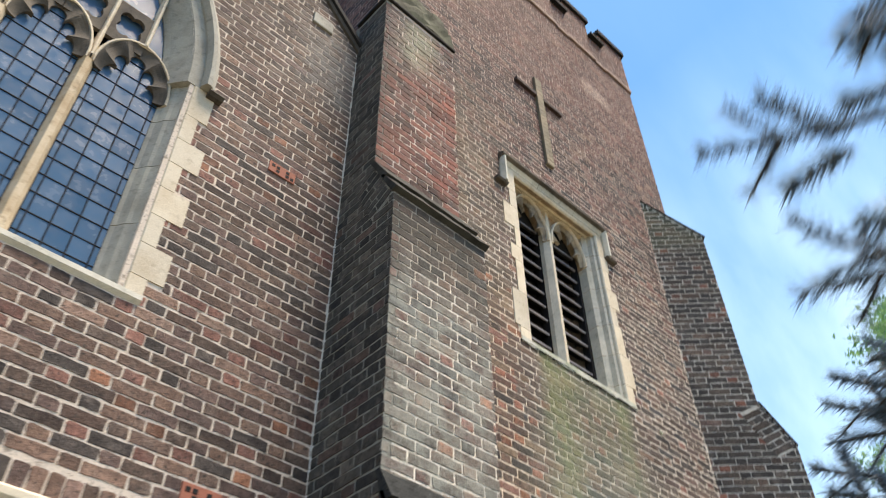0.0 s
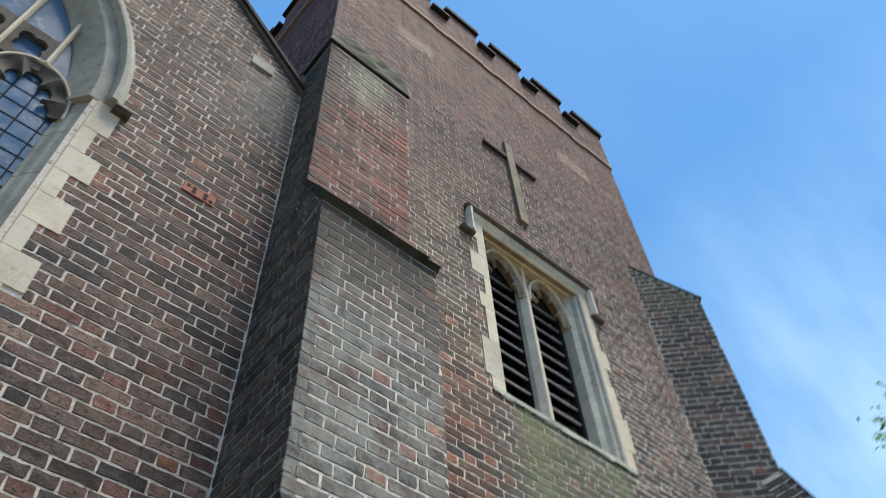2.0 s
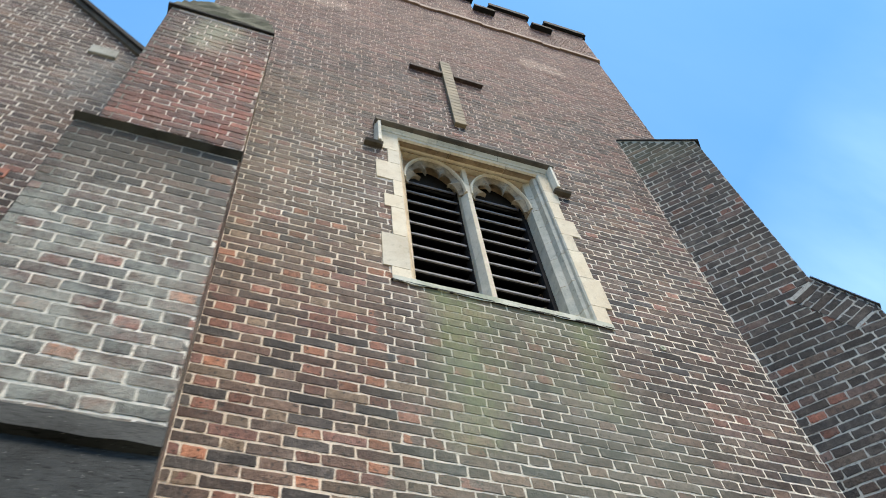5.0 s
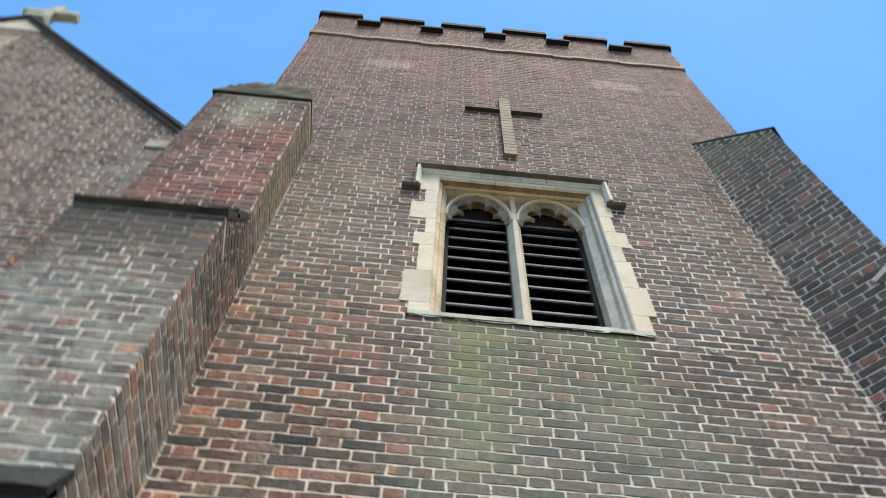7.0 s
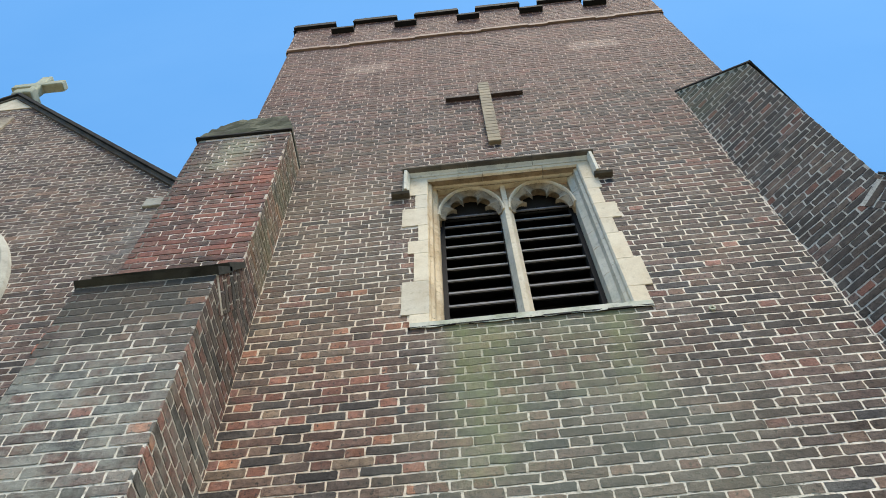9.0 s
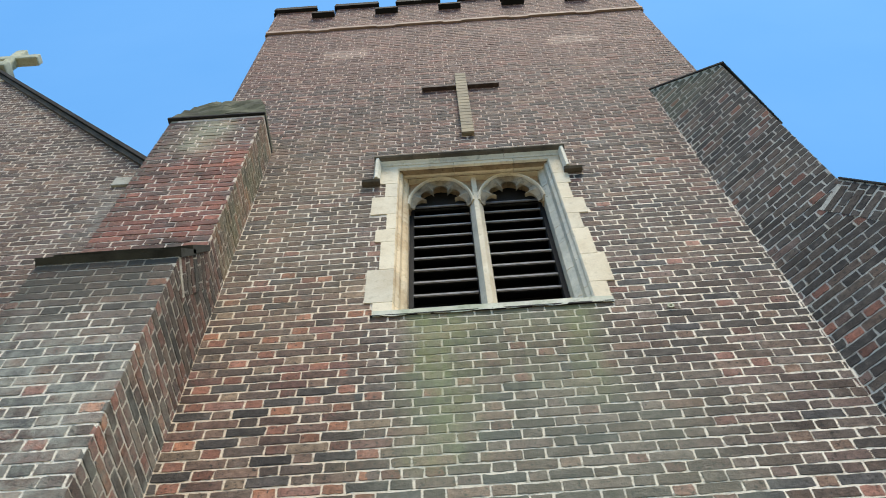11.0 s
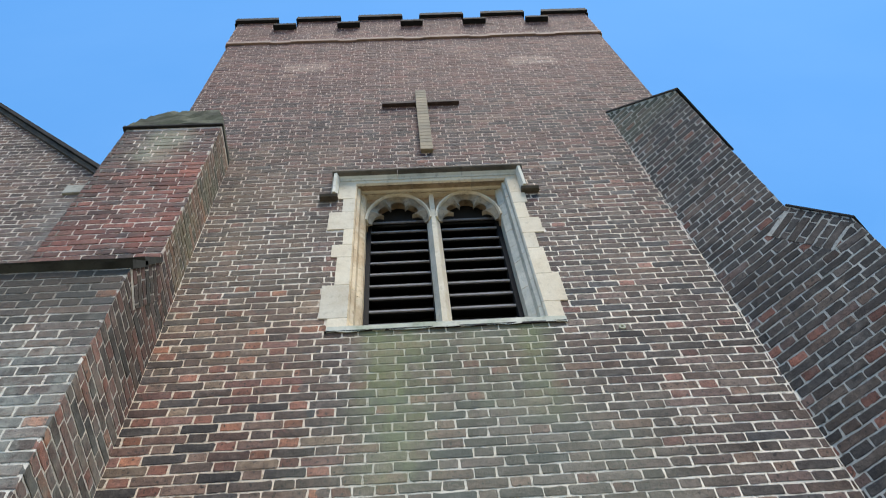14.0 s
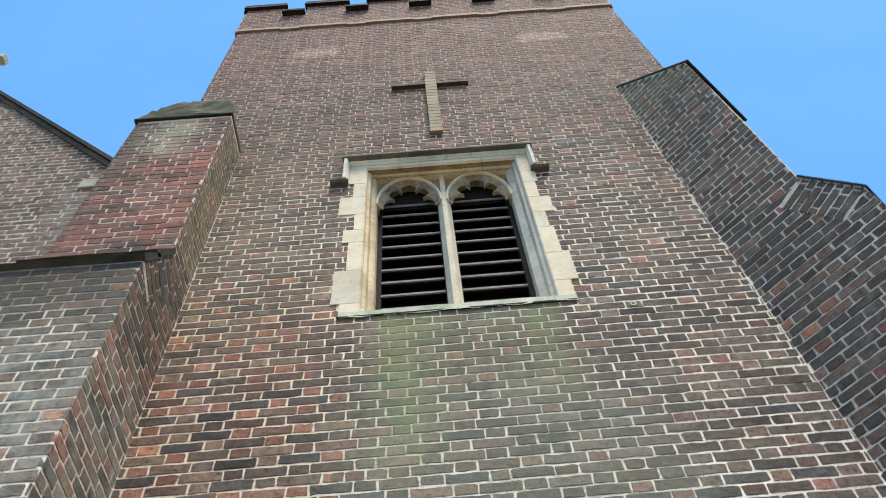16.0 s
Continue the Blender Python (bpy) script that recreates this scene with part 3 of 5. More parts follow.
belfry_hole = [(4.345, 5.62), (5.72, 5.62), (5.72, 7.80), (4.345, 7.80)]

# ---- tower ----
tower = thing("wall_tower", "square church tower of dark weathered brick with pale joints", "wall", "structure")
face = [(X0, 0.0), (X1, 0.0), (X1, STRING), (X0, STRING)]
part("mortar_bed", plate([face, belfry_hole], facing(WALL), 0.6), MORTAR["tower"], tower)
side = lambda u, v, d: Vector((X0 + d, WALL + u, v))
DEPTH = X1 - X0
part("mortar_bed", plate([[(0.6, 0), (DEPTH, 0), (DEPTH, STRING), (0.6, STRING)]], side, 0.6), MORTAR["tower"], tower)
part("mortar_bed", plate([[(0.6, 0), (DEPTH, 0), (DEPTH, STRING), (0.6, STRING)]], lambda u, v, d: Vector((X1 - d, WALL + u, v)), 0.6), MORTAR["tower"], tower)
part("mortar_bed", plate([[(X0 + 0.6, 0), (X1 - 0.6, 0), (X1 - 0.6, STRING), (X0 + 0.6, STRING)]], lambda u, v, d: Vector((u, WALL + DEPTH - d, v)), 0.6), MORTAR["tower"], tower)
part("tower_roof", block(X0 + 0.3, X1 - 0.3, WALL + 0.3, WALL + DEPTH - 0.3, STRING - 0.1, STRING + 0.1, 0), LEAD, tower)

# parapet with string, merlons and copings
PY = WALL - 0.012
MERLONS = [(2.58, 3.12), (3.43, 3.99), (4.295, 4.855), (5.16, 5.72), (6.03, 6.59), (6.90, 7.50)]
P0, M_TOP, E_TOP = STRING + 0.10, 13.14, 12.72
parapet = thing("parapet", "battlemented brick parapet with dark coping slabs", "parapet", "structure")


def battlement(to_world, u0, u1, merlons, bond, seed):
    loop = [(u0, P0)]
    loop += [(u1, P0)]
    top = []
    for i, (a, b) in enumerate(merlons):
        if i:
            top += [(merlons[i - 1][1], E_TOP), (a, E_TOP)]
        top += [(a, M_TOP), (b, M_TOP)]
    loop += top[::-1]
    part("mortar_bed", plate([loop], to_world, 0.3), MORTAR["tower"], parapet)
    org, U = bond
    brickwork(parapet, "tower", [loop], org, U, base=P0, seed=seed)
    for i, (a, b) in enumerate(merlons):
        bm = plate([[(a - 0.035, M_TOP - 0.025), (b + 0.035, M_TOP - 0.025), (b + 0.02, M_TOP + 0.085), (a - 0.02, M_TOP + 0.085)]], lambda u, v, d: to_world(u, v, d - 0.05), 0.40)
        part("coping", bm, COPING_BLACK, parapet, "dark stone coping slab")
        if i:
            p = merlons[i - 1][1]
            bm = plate([[(p - 0.0, E_TOP), (a + 0.0, E_TOP), (a + 0.0, E_TOP + 0.07), (p - 0.0, E_TOP + 0.07)]], lambda u, v, d: to_world(u, v, d - 0.075), 0.44)
            part("coping", bm, COPING_BLACK, parapet, "dark stone coping slab")
    # the string steps down a course below each gap
    steps = [(u0, STRING + 0.04)]
    for i in range(1, len(merlons)):
        p, a = merlons[i - 1][1] + 0.04, merlons[i][0] - 0.02
        steps += [(p, STRING + 0.04), (p, STRING), (a, STRING), (a, STRING + 0.04)]
    steps += [(u1, STRING + 0.04)]
    loop = steps + [(u, v + 0.07) for u, v in reversed(steps)]
    part("string_course", plate([loop], lambda u, v, d: to_world(u, v, d - 0.014), 0.2), STRING_STONE, parapet, "thin pinkish stone string moulding")


battlement(facing(PY), 2.58, 7.50, MERLONS, ((0, PY, 0), XR), 11)
SIDE_M = [(0.03, 0.57)] + [(a - 2.55, b - 2.55) for a, b in MERLONS[1:5]] + [(4.35, 4.95)]
battlement(lambda u, v, d: Vector((X0 - 0.03 + d, PY + 4.98 - u, v)), 0.03, 4.966, SIDE_M, ((X0 - 0.03, PY + 4.98, 0), (0, -1, 0)), 12)
battlement(lambda u, v, d: Vector((X1 + 0.03 - d, PY + u, v)), 0.014, 4.95, SIDE_M, ((X1 + 0.03, PY, 0), (0, 1, 0)), 13)
battlement(lambda u, v, d: Vector((X1 + 0.03 - u, PY + 4.98 - d, v)), 0.31, 4.67, [(0.31, 0.57)] + SIDE_M[1:5] + [(4.35, 4.67)], ((X1 + 0.03, PY + 4.98, 0), (-1, 0, 0)), 14)

# cross of projecting brick on the tower
cross = thing("brick_cross", "projecting Latin cross of buff bricks on the tower wall", "cross")
part("upright", block(4.963, 5.071, WALL - 0.035, WALL + 0.03, 8.31, 9.95, 0.004), CROSS_BRICK, cross)
for k in range(20):
    z = 8.315 + k * 0.0815
    part("brick", block(4.960, 5.074, WALL - 0.041, WALL - 0.02, z, z + 0.077, 0.003), CROSS_BRICK, cross)
for a, b in ((4.61, 4.955), (5.079, 5.405)):
    part("arm", block(a, b, WALL - 0.045, WALL + 0.02, 9.54, 9.60, 0.004), LOOSE["tower"], cross)

# ---- belfry window ----
window = thing("window_1", "two-light belfry window in pale limestone with dark louvres", "window", "structure")
SP_L, SP_R, SP_T, IN_L, IN_R, IN_T, IN_Y = 4.395, 5.655, 7.70, 4.475, 5.565, 7.70, WALL + 0.12
for stones, inner, outer_side in ((LEFT_STONES, SP_L, -1), (RIGHT_STONES, SP_R, 1)):
    for z0, z1, x in stones:
        a, b = sorted((x, inner))
        ix = IN_L if outer_side < 0 else IN_R
        bm = bmesh.new()
        g = 0.0022
        sg = -outer_side
        steps = [(0.0, -0.009), (0.010, 0.002), (0.012, 0.028), (0.034, 0.040), (0.042, 0.088), (0.066, 0.100)]
        prof = [(x, WALL - 0.009)] + [(inner + sg * p, WALL + q) for p, q in steps] + [(ix, IN_Y), (ix, WALL + 0.34), (x, WALL + 0.10)]
        lo = [bm.verts.new((px, py, z0 + g)) for px, py in prof]
        hi = [bm.verts.new((px, py, z1 - g)) for px, py in prof]
        bm.faces.new(lo)
        bm.faces.new(hi)
        for i in range(len(prof)):
            bm.faces.new((lo[i - 1], lo[i], hi[i], hi[i - 1])).material_index = int(2 <= i <= 8)
        # stain and warm light coloured into the left reveal, cool light into the right
        part("jamb_stone", bm, STONE, window).data.materials.append(STONE_OCHRE if outer_side < 0 else STONE_BLUE)
# lintel with the splay carried round
bm = joined(block(4.24, SP_L, WALL - 0.008, WALL + 0.3, 7.425, 7.79, 0.003), block(SP_R, 5.77, WALL - 0.008, WALL + 0.3, 7.425, 7.79, 0.003))
part("head_stone", bm, STONE, window)
for sx, ix, s in ((SP_L, IN_L, 1), (SP_R, IN_R, -1)):
    steps = [(0.0, -0.007), (0.010, 0.002), (0.012, 0.028), (0.034, 0.040), (0.042, 0.088), (0.066, 0.100)]
    prof = [(sx - 0.01 * s, WALL - 0.007)] + [(sx + p * s, WALL + q) for p, q in steps] + [(ix, IN_Y), (ix, WALL + 0.34), (sx - 0.01 * s, WALL + 0.34)]
    bm = bmesh.new()
    lo, hi = [bm.verts.new((a, b, 7.424)) for a, b in prof], [bm.verts.new((a, b, 7.74)) for a, b in prof]
    bm.faces.new(lo)
    bm.faces.new(hi)
    for i in range(len(prof)):
        bm.faces.new((lo[i - 1], lo[i], hi[i], hi[i - 1])).material_index = int(2 <= i <= 8)
    # the same warm and cool light coloured in beside the head
    part("jamb_stone", bm, STONE, window).data.materials.append(STONE_OCHRE if s > 0 else STONE_BLUE)
for a, b in ((SP_L - 0.005, 4.86), (4.864, 5.36), (5.364, SP_R + 0.005)):
    bm = bmesh.new()
    prof = [(WALL - 0.007, 7.80), (WALL - 0.007, SP_T), (WALL + 0.012, SP_T - 0.010), (WALL + 0.030, SP_T + 0.006), (WALL + 0.070, SP_T + 0.016), (WALL + 0.082, SP_T + 0.004), (WALL + 0.100, SP_T + 0.008), (IN_Y, IN_T + 0.03), (WALL + 0.34, IN_T + 0.03), (WALL + 0.34, 7.80)]
    lo, hi = [bm.verts.new((a, y, z)) for y, z in prof], [bm.verts.new((b, y, z)) for y, z in prof]
    bm.faces.new(lo)
    bm.faces.new(hi)
    for i in range(len(prof)):
        bm.faces.new((lo[i - 1], lo[i], hi[i], hi[i - 1])).material_index = int(i in (3, 4, 7))
    part("lintel_stone", bm, STONE, window, "limestone lintel with browner soffit hollows").data.materials.append(STONE_BROWN)
bm = bmesh.new()
prof = [(WALL - 0.012, 5.578), (WALL - 0.011, 5.635), (WALL + 0.15, 5.69), (WALL + 0.40, 5.72), (WALL + 0.40, 5.55), (WALL + 0.0, 5.585)]
rings = []
for i in range(25):
    x = 4.275 + 1.49 * i / 24
    rings.append([bm.verts.new((x, y + random.uniform(-0.003, 0.003), z + (random.uniform(-0.010, 0.006) if z < 5.61 else random.uniform(-0.003, 0.003)))) for y, z in prof])
for r, q in zip(rings, rings[1:]):
    for i in range(len(prof)):
        bm.faces.new((r[i - 1], r[i], q[i], q[i - 1]))
bm.faces.new(rings[0])
bm.faces.new(rings[-1])
# ragged black strip stands in for the shadow gap under the sill
part("sill_joint", joined(*[block(4.26 + 0.125 * k, 4.26 + 0.125 * (k + 1), WALL - 0.013, WALL + 0.02, 5.579 + random.uniform(-0.004, 0.004), 5.589, 0) for k in range(12)]), BLACK, window, "black strip for the shaded open joint below the sill")
part("window_sill", bm, STONE_SILL, window, "green-stained limestone sill")
# square label over the window
HP = [(0.0, -0.058), (-0.014, -0.058), (-0.020, -0.040), (-0.040, -0.018), (-0.066, -0.004), (-0.078, 0.008), (-0.078, 0.028), (-0.02, 0.066), (0.0, 0.066)]


def bar_along_x(a, b, z, prof, y=WALL):
    bm = bmesh.new()
    lo, hi = [bm.verts.new((a, y + p, z + q)) for p, q in prof], [bm.verts.new((b, y + p, z + q)) for p, q in prof]
    bm.faces.new(lo)
    bm.faces.new(hi)
    for i in range(len(prof)):
        bm.faces.new((lo[i - 1], lo[i], hi[i], hi[i - 1]))
    return bm


for a, b in ((4.195, 4.742), (4.745, 5.288), (5.291, 5.805)):
    ob = part("label_moulding", bar_along_x(a, b, 7.805, HP), STONE_DARK, window, "square hood mould stained dark along the top")
    ob.data.materials.append(STONE_BLUE)
    for f in ob.data.polygons:
        f.material_index = int(len(f.vertices) == 4 and f.center.z < 7.79)
for s, x in ((-1, 4.235), (1, 5.765)):
    bm = bmesh.new()
    prof = [(0, 0.0), (0, -0.03), (0.02 * s, -0.07), (0.042 * s, -0.07), (0.06 * s, -0.02), (0.06 * s, 0.0)]
    lo, hi = [bm.verts.new((x - 0.02 * s + p, WALL + q, 7.44)) for p, q in prof], [bm.verts.new((x - 0.02 * s + p, WALL + q, 7.80)) for p, q in prof]
    bm.faces.new(lo)
    bm.faces.new(hi)
    for i in range(len(prof)):
        bm.faces.new((lo[i - 1], lo[i], hi[i], hi[i - 1]))
    part("label_return", bm, STONE_BLUE, window)
    a, b = sorted((x - 0.02 * s, x + 0.125 * s))
    part("label_stop", bar_along_x(a, b, 7.405, [(0.0, 0.0), (-0.045, 0.0), (-0.06, 0.018), (-0.05, 0.035), (0.0, 0.04)]), STONE_DARK, window, "blackened stone label stop")

LIGHTS = [(4.505, 4.965), (5.072, 5.535)]
SPRING = 7.27


def arch(a, b, spring, rise, n=10, inset=0.0, tip=0.07, swell=0.85):
    """Points of a drop arch from the right spring over to the left."""
    c, h = (a + b) / 2, (b - a) / 2 - inset
    pts = []
    for i in range(2 * n + 1):
        t = math.pi * i / (2 * n)
        k = abs(math.cos(t))
        pts.append((c + h * math.copysign(k ** 0.9, math.cos(t)), spring + (rise - inset) * math.sin(t) ** swell * (1 - tip * k)))
    return pts


def cusped(a, b, spring, rise, face_y, deep, tip, lobe):
    """A cinquefoil arch head, scooped from the arch's edge back to the five lobes."""
    c, h = (a + b) / 2, (b - a) / 2
    stops = [0, 24, 64, 116, 156, 180]
    bm = bmesh.new()
    rows = []
    for s, (d0, d1) in enumerate(zip(stops, stops[1:])):
        for i in range(13 if s == 4 else 12):
            f = i / 12
            t = radians(d0 + (d1 - d0) * f)
            g = 0.42 + 0.58 * f if s == 0 else 1 - 0.58 * f if s == 4 else f
            sn = max(0.0, math.sin(math.pi * min(1, g)))
            r = tip + lobe * sn ** 0.5
            k = abs(math.cos(t))
            ou, ov = (h + 0.022) * math.copysign(k ** 0.9, math.cos(t)), (rise + 0.022) * math.sin(t) ** 0.92 * (1 - 0.14 * k)
            iu, iv = h * r * math.cos(t), rise * r * math.sin(t)
            row = []
            for m, y in ((0.0, 0.0), (0.22, 0.003 + 0.030 * sn), (0.55, 0.008 + 0.046 * sn), (1.0, 0.016 + 0.052 * sn), (1.0, 0.078), (0.0, 0.085)):
                row.append(bm.verts.new((c + ou + (iu - ou) * m, face_y + y * deep, spring + ov + (iv - ov) * m)))
            rows.append(row)
    for p, q in zip(rows, rows[1:]):
        for m in range(6):
            bm.faces.new((p[m - 1], p[m], q[m], q[m - 1]))
    bm.faces.new(rows[0])
    bm.faces.new(rows[-1])
    return bm


# spandrel panel with two arch openings
panel = [(IN_L, SPRING - 0.02), (IN_R, SPRING - 0.02), (IN_R, IN_T + 0.03), (IN_L, IN_T + 0.03)]
outer = [(IN_L, SPRING), (LIGHTS[0][0] - 0.02, SPRING)] + arch(LIGHTS[0][0] - 0.02, LIGHTS[0][1] + 0.02, SPRING, 0.435, tip=0.14, swell=0.92)[::-1][1:-1] + [(LIGHTS[0][1] + 0.02, SPRING), (LIGHTS[1][0] - 0.02, SPRING)] + arch(LIGHTS[1][0] - 0.02, LIGHTS[1][1] + 0.02, SPRING, 0.435, tip=0.14, swell=0.92)[::-1][1:-1] + [(LIGHTS[1][1] + 0.02, SPRING), (IN_R, SPRING), (IN_R, IN_T + 0.03), (IN_L, IN_T + 0.03)]
part("spandrel", plate([outer], facing(IN_Y + 0.035), 0.09), STONE_BROWN, window)
part("spandrel_rim", bar_along_x(IN_L, IN_R, IN_T + 0.004, [(0.0, 0.0), (0.0, 0.028), (0.05, 0.028), (0.05, 0.004)], IN_Y - 0.012), STONE, window)
for a, b in LIGHTS:
    ring = arch(a - 0.03, b + 0.03, SPRING, 0.45, tip=0.14, swell=0.92)
    bm = sweep([(u, IN_Y - 0.002, v) for u, v in ring], [(-0.016, 0.05), (-0.014, 0.0), (-0.006, -0.014), (0.006, -0.014), (0.013, 0.0), (0.014, 0.03)], lambda i, ring=ring: ((Vector((ring[i][0] - (a + b) / 2, 0, (ring[i][1] - SPRING) * 0.9 + 0.02))).normalized(), Vector((0, 1, 0))))
    part("arch_moulding", bm, STONE, window)
    part("cusping", cusped(a, b, SPRING, 0.42, IN_Y, 0.60, 0.55, 0.37), STONE_CUSP, window, "darker cusped stone arch head")
mull = [(-0.052, 0.16), (-0.052, 0.06), (-0.018, 0.0), (0.018, 0.0), (0.052, 0.06), (0.052, 0.16)]
bm = bmesh.new()
lo, hi = [bm.verts.new((5.0185 + a, IN_Y - 0.005 + b, 5.66)) for a, b in mull], [bm.verts.new((5.0185 + a, IN_Y - 0.005 + b, SPRING + 0.12)) for a, b in mull]
bm.faces.new(lo)
bm.faces.new(hi)
for i in range(6):
    bm.faces.new((lo[i - 1], lo[i], hi[i], hi[i - 1])).material_index = int(i in (1, 2))
# the mullion's left faces are coloured blue-grey for cool light
part("mullion", bm, STONE, window).data.materials.append(STONE_BLUE)
part("mullion_head", bar_along_x(4.998, 5.039, SPRING + 0.08, [(0.0, 0.0), (0.03, -0.06), (0.1, -0.06), (0.1, 0.36), (0.0, 0.36)], IN_Y), STONE, window)
for a, b in LIGHTS:
    for k in range(11):
        z = 5.80 + k * 0.1625
        bm = block(-(b - a) / 2 - 0.02, (b - a) / 2 + 0.02, -0.10, 0.10, -0.011, 0.011, 0.003)
        bm.transform(pose((a + b) / 2, WALL + 0.32, z + 0.08, 42, 0, 0))
        slat = part("louvre", bm, LOUVRE, window)
        bm = block(a - 0.01, b + 0.01, WALL + 0.232, WALL + 0.244, z + 0.003, z + 0.025, 0.002)
        part("nosing", bm, LOUVRE_EDGE, slat, "grey front edge, lightened where it catches light")
    for x in (a - 0.015, b + 0.015):
        part("louvre_frame", block(x - 0.02, x + 0.02, WALL + 0.22, WALL + 0.30, 5.68, 7.6, 0.003), LOUVRE, window)
# added black sheets stand in for the unlit depth behind the louvres
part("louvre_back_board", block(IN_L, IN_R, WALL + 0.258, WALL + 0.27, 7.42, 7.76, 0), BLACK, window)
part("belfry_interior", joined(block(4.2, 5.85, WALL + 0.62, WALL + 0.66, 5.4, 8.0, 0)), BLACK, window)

# ---- buttress between nave and tower ----
BX0, BX1, LOW_Y, UP_Y, FOOT_Y, FOOT_Z, SLOPE_Z = 2.44, 3.25, 3.005, 3.23, 2.80, 2.78, 3.51
buttress = thing("buttress", "stepped brick buttress with dark slab weatherings", "buttress", "structure")


def slopes(u0, u1, y0, z0, y1, z1, rows, mat, parent, over=0.03, thick=0.035):
    """Overlapping slabs on a weathering, from the low front edge (y0, z0) up to (y1, z1)."""
    n = Vector((0, y1 - y0, z1 - z0))
    L = n.length
    n.normalize()
    out = Vector((0, -n.z, n.y))
    edges = [0.0, *rows, L]
    for a, b in zip(edges, edges[1:]):
        p0 = Vector((0, y0, z0)) + n * (a - over)
        p1 = Vector((0, y0, z0)) + n * (b + 0.02)
        quad = [p0 - out * 0.02, p0 + out * (thick + 0.012), p1 + out * 0.004, p1 - out * 0.03]
        bm = bmesh.new()
        seg = 8
        rings = []
        for i in range(seg + 1):
            x = u0 + (u1 - u0) * i / seg
            rings.append([bm.verts.new((x, q.y + random.uniform(-0.003, 0.003), q.z + random.uniform(-0.004, 0.004))) for q in quad])
        for r, q in zip(rings, rings[1:]):
            for j in range(4):
                bm.faces.new((r[j - 1], r[j], q[j], q[j - 1]))
        bm.faces.new(rings[0])
        bm.faces.new(rings[-1])
        part("weathering_slab", bm, mat, parent)


prof = [(WALL + 0.3, 0), (FOOT_Y, 0), (FOOT_Y, FOOT_Z), (LOW_Y, SLOPE_Z), (LOW_Y, 5.50), (UP_Y, 5.96), (UP_Y, 8.20), (WALL, 8.20), (WALL + 0.3, 8.20)]
part("mortar_bed", plate([prof], lambda u, v, d: Vector((BX0 + 0.06 + d, u, v)), BX1 - BX0 - 0.06), MORTAR["low"], buttress)
# left side in darker mortar, shade put into its colour
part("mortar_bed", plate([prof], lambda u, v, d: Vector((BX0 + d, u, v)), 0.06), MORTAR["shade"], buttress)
slopes(BX0 - 0.012, BX1 + 0.012, LOW_Y, 5.50, UP_Y, 5.96, [0.22], LEDGE, buttress, 0.03, 0.018)
slopes(BX0 - 0.006, BX1 + 0.006, FOOT_Y, FOOT_Z, LOW_Y, SLOPE_Z, [0.24, 0.63], SLAB, buttress, 0.045, 0.034)
part("cap_slab", block(BX0 - 0.03, BX1 + 0.004, UP_Y - 0.025, WALL + 0.02, 8.20, 8.236, 0.008, 0.005), COPING, buttress, "dark overhanging cap slab")
bm = bmesh.new()
rows = []
for k, (z, f, g) in enumerate((8.245 + (z - 8.245) * 1.4, f, g) for z, f, g in ((8.245, 0.0, 0.0), (8.31, 0.0, 0.015), (8.312, 0.012, 0.04), (8.385, 0.014, 0.06), (8.387, 0.026, 0.085), (8.46, 0.028, 0.115), (8.462, 0.040, 0.14), (8.54, 0.044, 0.17), (8.60, 0.07, 0.21), (8.63, 0.2, 0.26))):
    ring = []
    for i in range(9):
        u = i / 8
        ring.append(bm.verts.new((BX0 + g + (BX1 - BX0 - 1.6 * g) * u, UP_Y - 0.02 + f + random.uniform(-0.012, 0.012), z + random.uniform(-0.016, 0.016))))
    ring = [bm.verts.new((BX0 + g, WALL + 0.02, z))] + ring + [bm.verts.new((BX1 - 0.6 * g, WALL + 0.02, z))]
    rows.append(ring)
for r, q in zip(rows, rows[1:]):
    for i in range(len(r) - 1):
        bm.faces.new((r[i], r[i + 1], q[i + 1], q[i]))
bm.faces.new(rows[-1])
bm.faces.new(rows[0])
part("cap", bm, MOSSY, buttress, "mossy rounded cap")

# ---- diagonal buttress at the far corner ----
DG = Vector((6.86, WALL, 0))
DU, DT = Vector((1, -1, 0)).normalized(), Vector((1, 1, 0)).normalized()
diag = thing("buttress", "brick diagonal buttress, darkened for its shaded face, with sloped offsets", "buttress", "structure")
dprof = [(-0.25, 0), (0.86, 0), (0.86, 5.66), (0.625, 6.16), (0.625, 8.50), (0.0, 9.15), (-0.25, 9.15)]
D_TH = 0.86
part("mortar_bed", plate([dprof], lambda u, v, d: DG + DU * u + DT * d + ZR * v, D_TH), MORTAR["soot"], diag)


def diag_slab(s0, z0, s1, z1, over, mat, thick=0.03):
    a, b = Vector((s0, z0)), Vector((s1, z1))
    n = (b - a).normalized()
    o = Vector((-n.y, n.x))
    if o.y < 0:
        o = -o
    a = a - n * over
    loop = [a, a + o * thick, b + o * thick, b]
    part("weathering_slab", plate([[(p.x, p.y) for p in loop]], lambda u, v, d: DG + DU * u + DT * (d - 0.012) + ZR * v, D_TH + 0.03), mat, diag)


diag_slab(0.625, 8.49, 0.0, 9.14, 0.03, COPING, 0.018)
diag_slab(0.86, 5.65, 0.63, 6.14, 0.012, COPING, 0.012)

# ---- nave front with its gable ----
AX, AZ, SLOPE = -0.69, 11.36, 1.135
NX1 = 2.62
nave = thing("wall_nave", "gabled nave front of dark brick in Flemish bond", "wall", "structure")
EAVE = 7.80
NXL = AX - (AZ - EAVE) / SLOPE
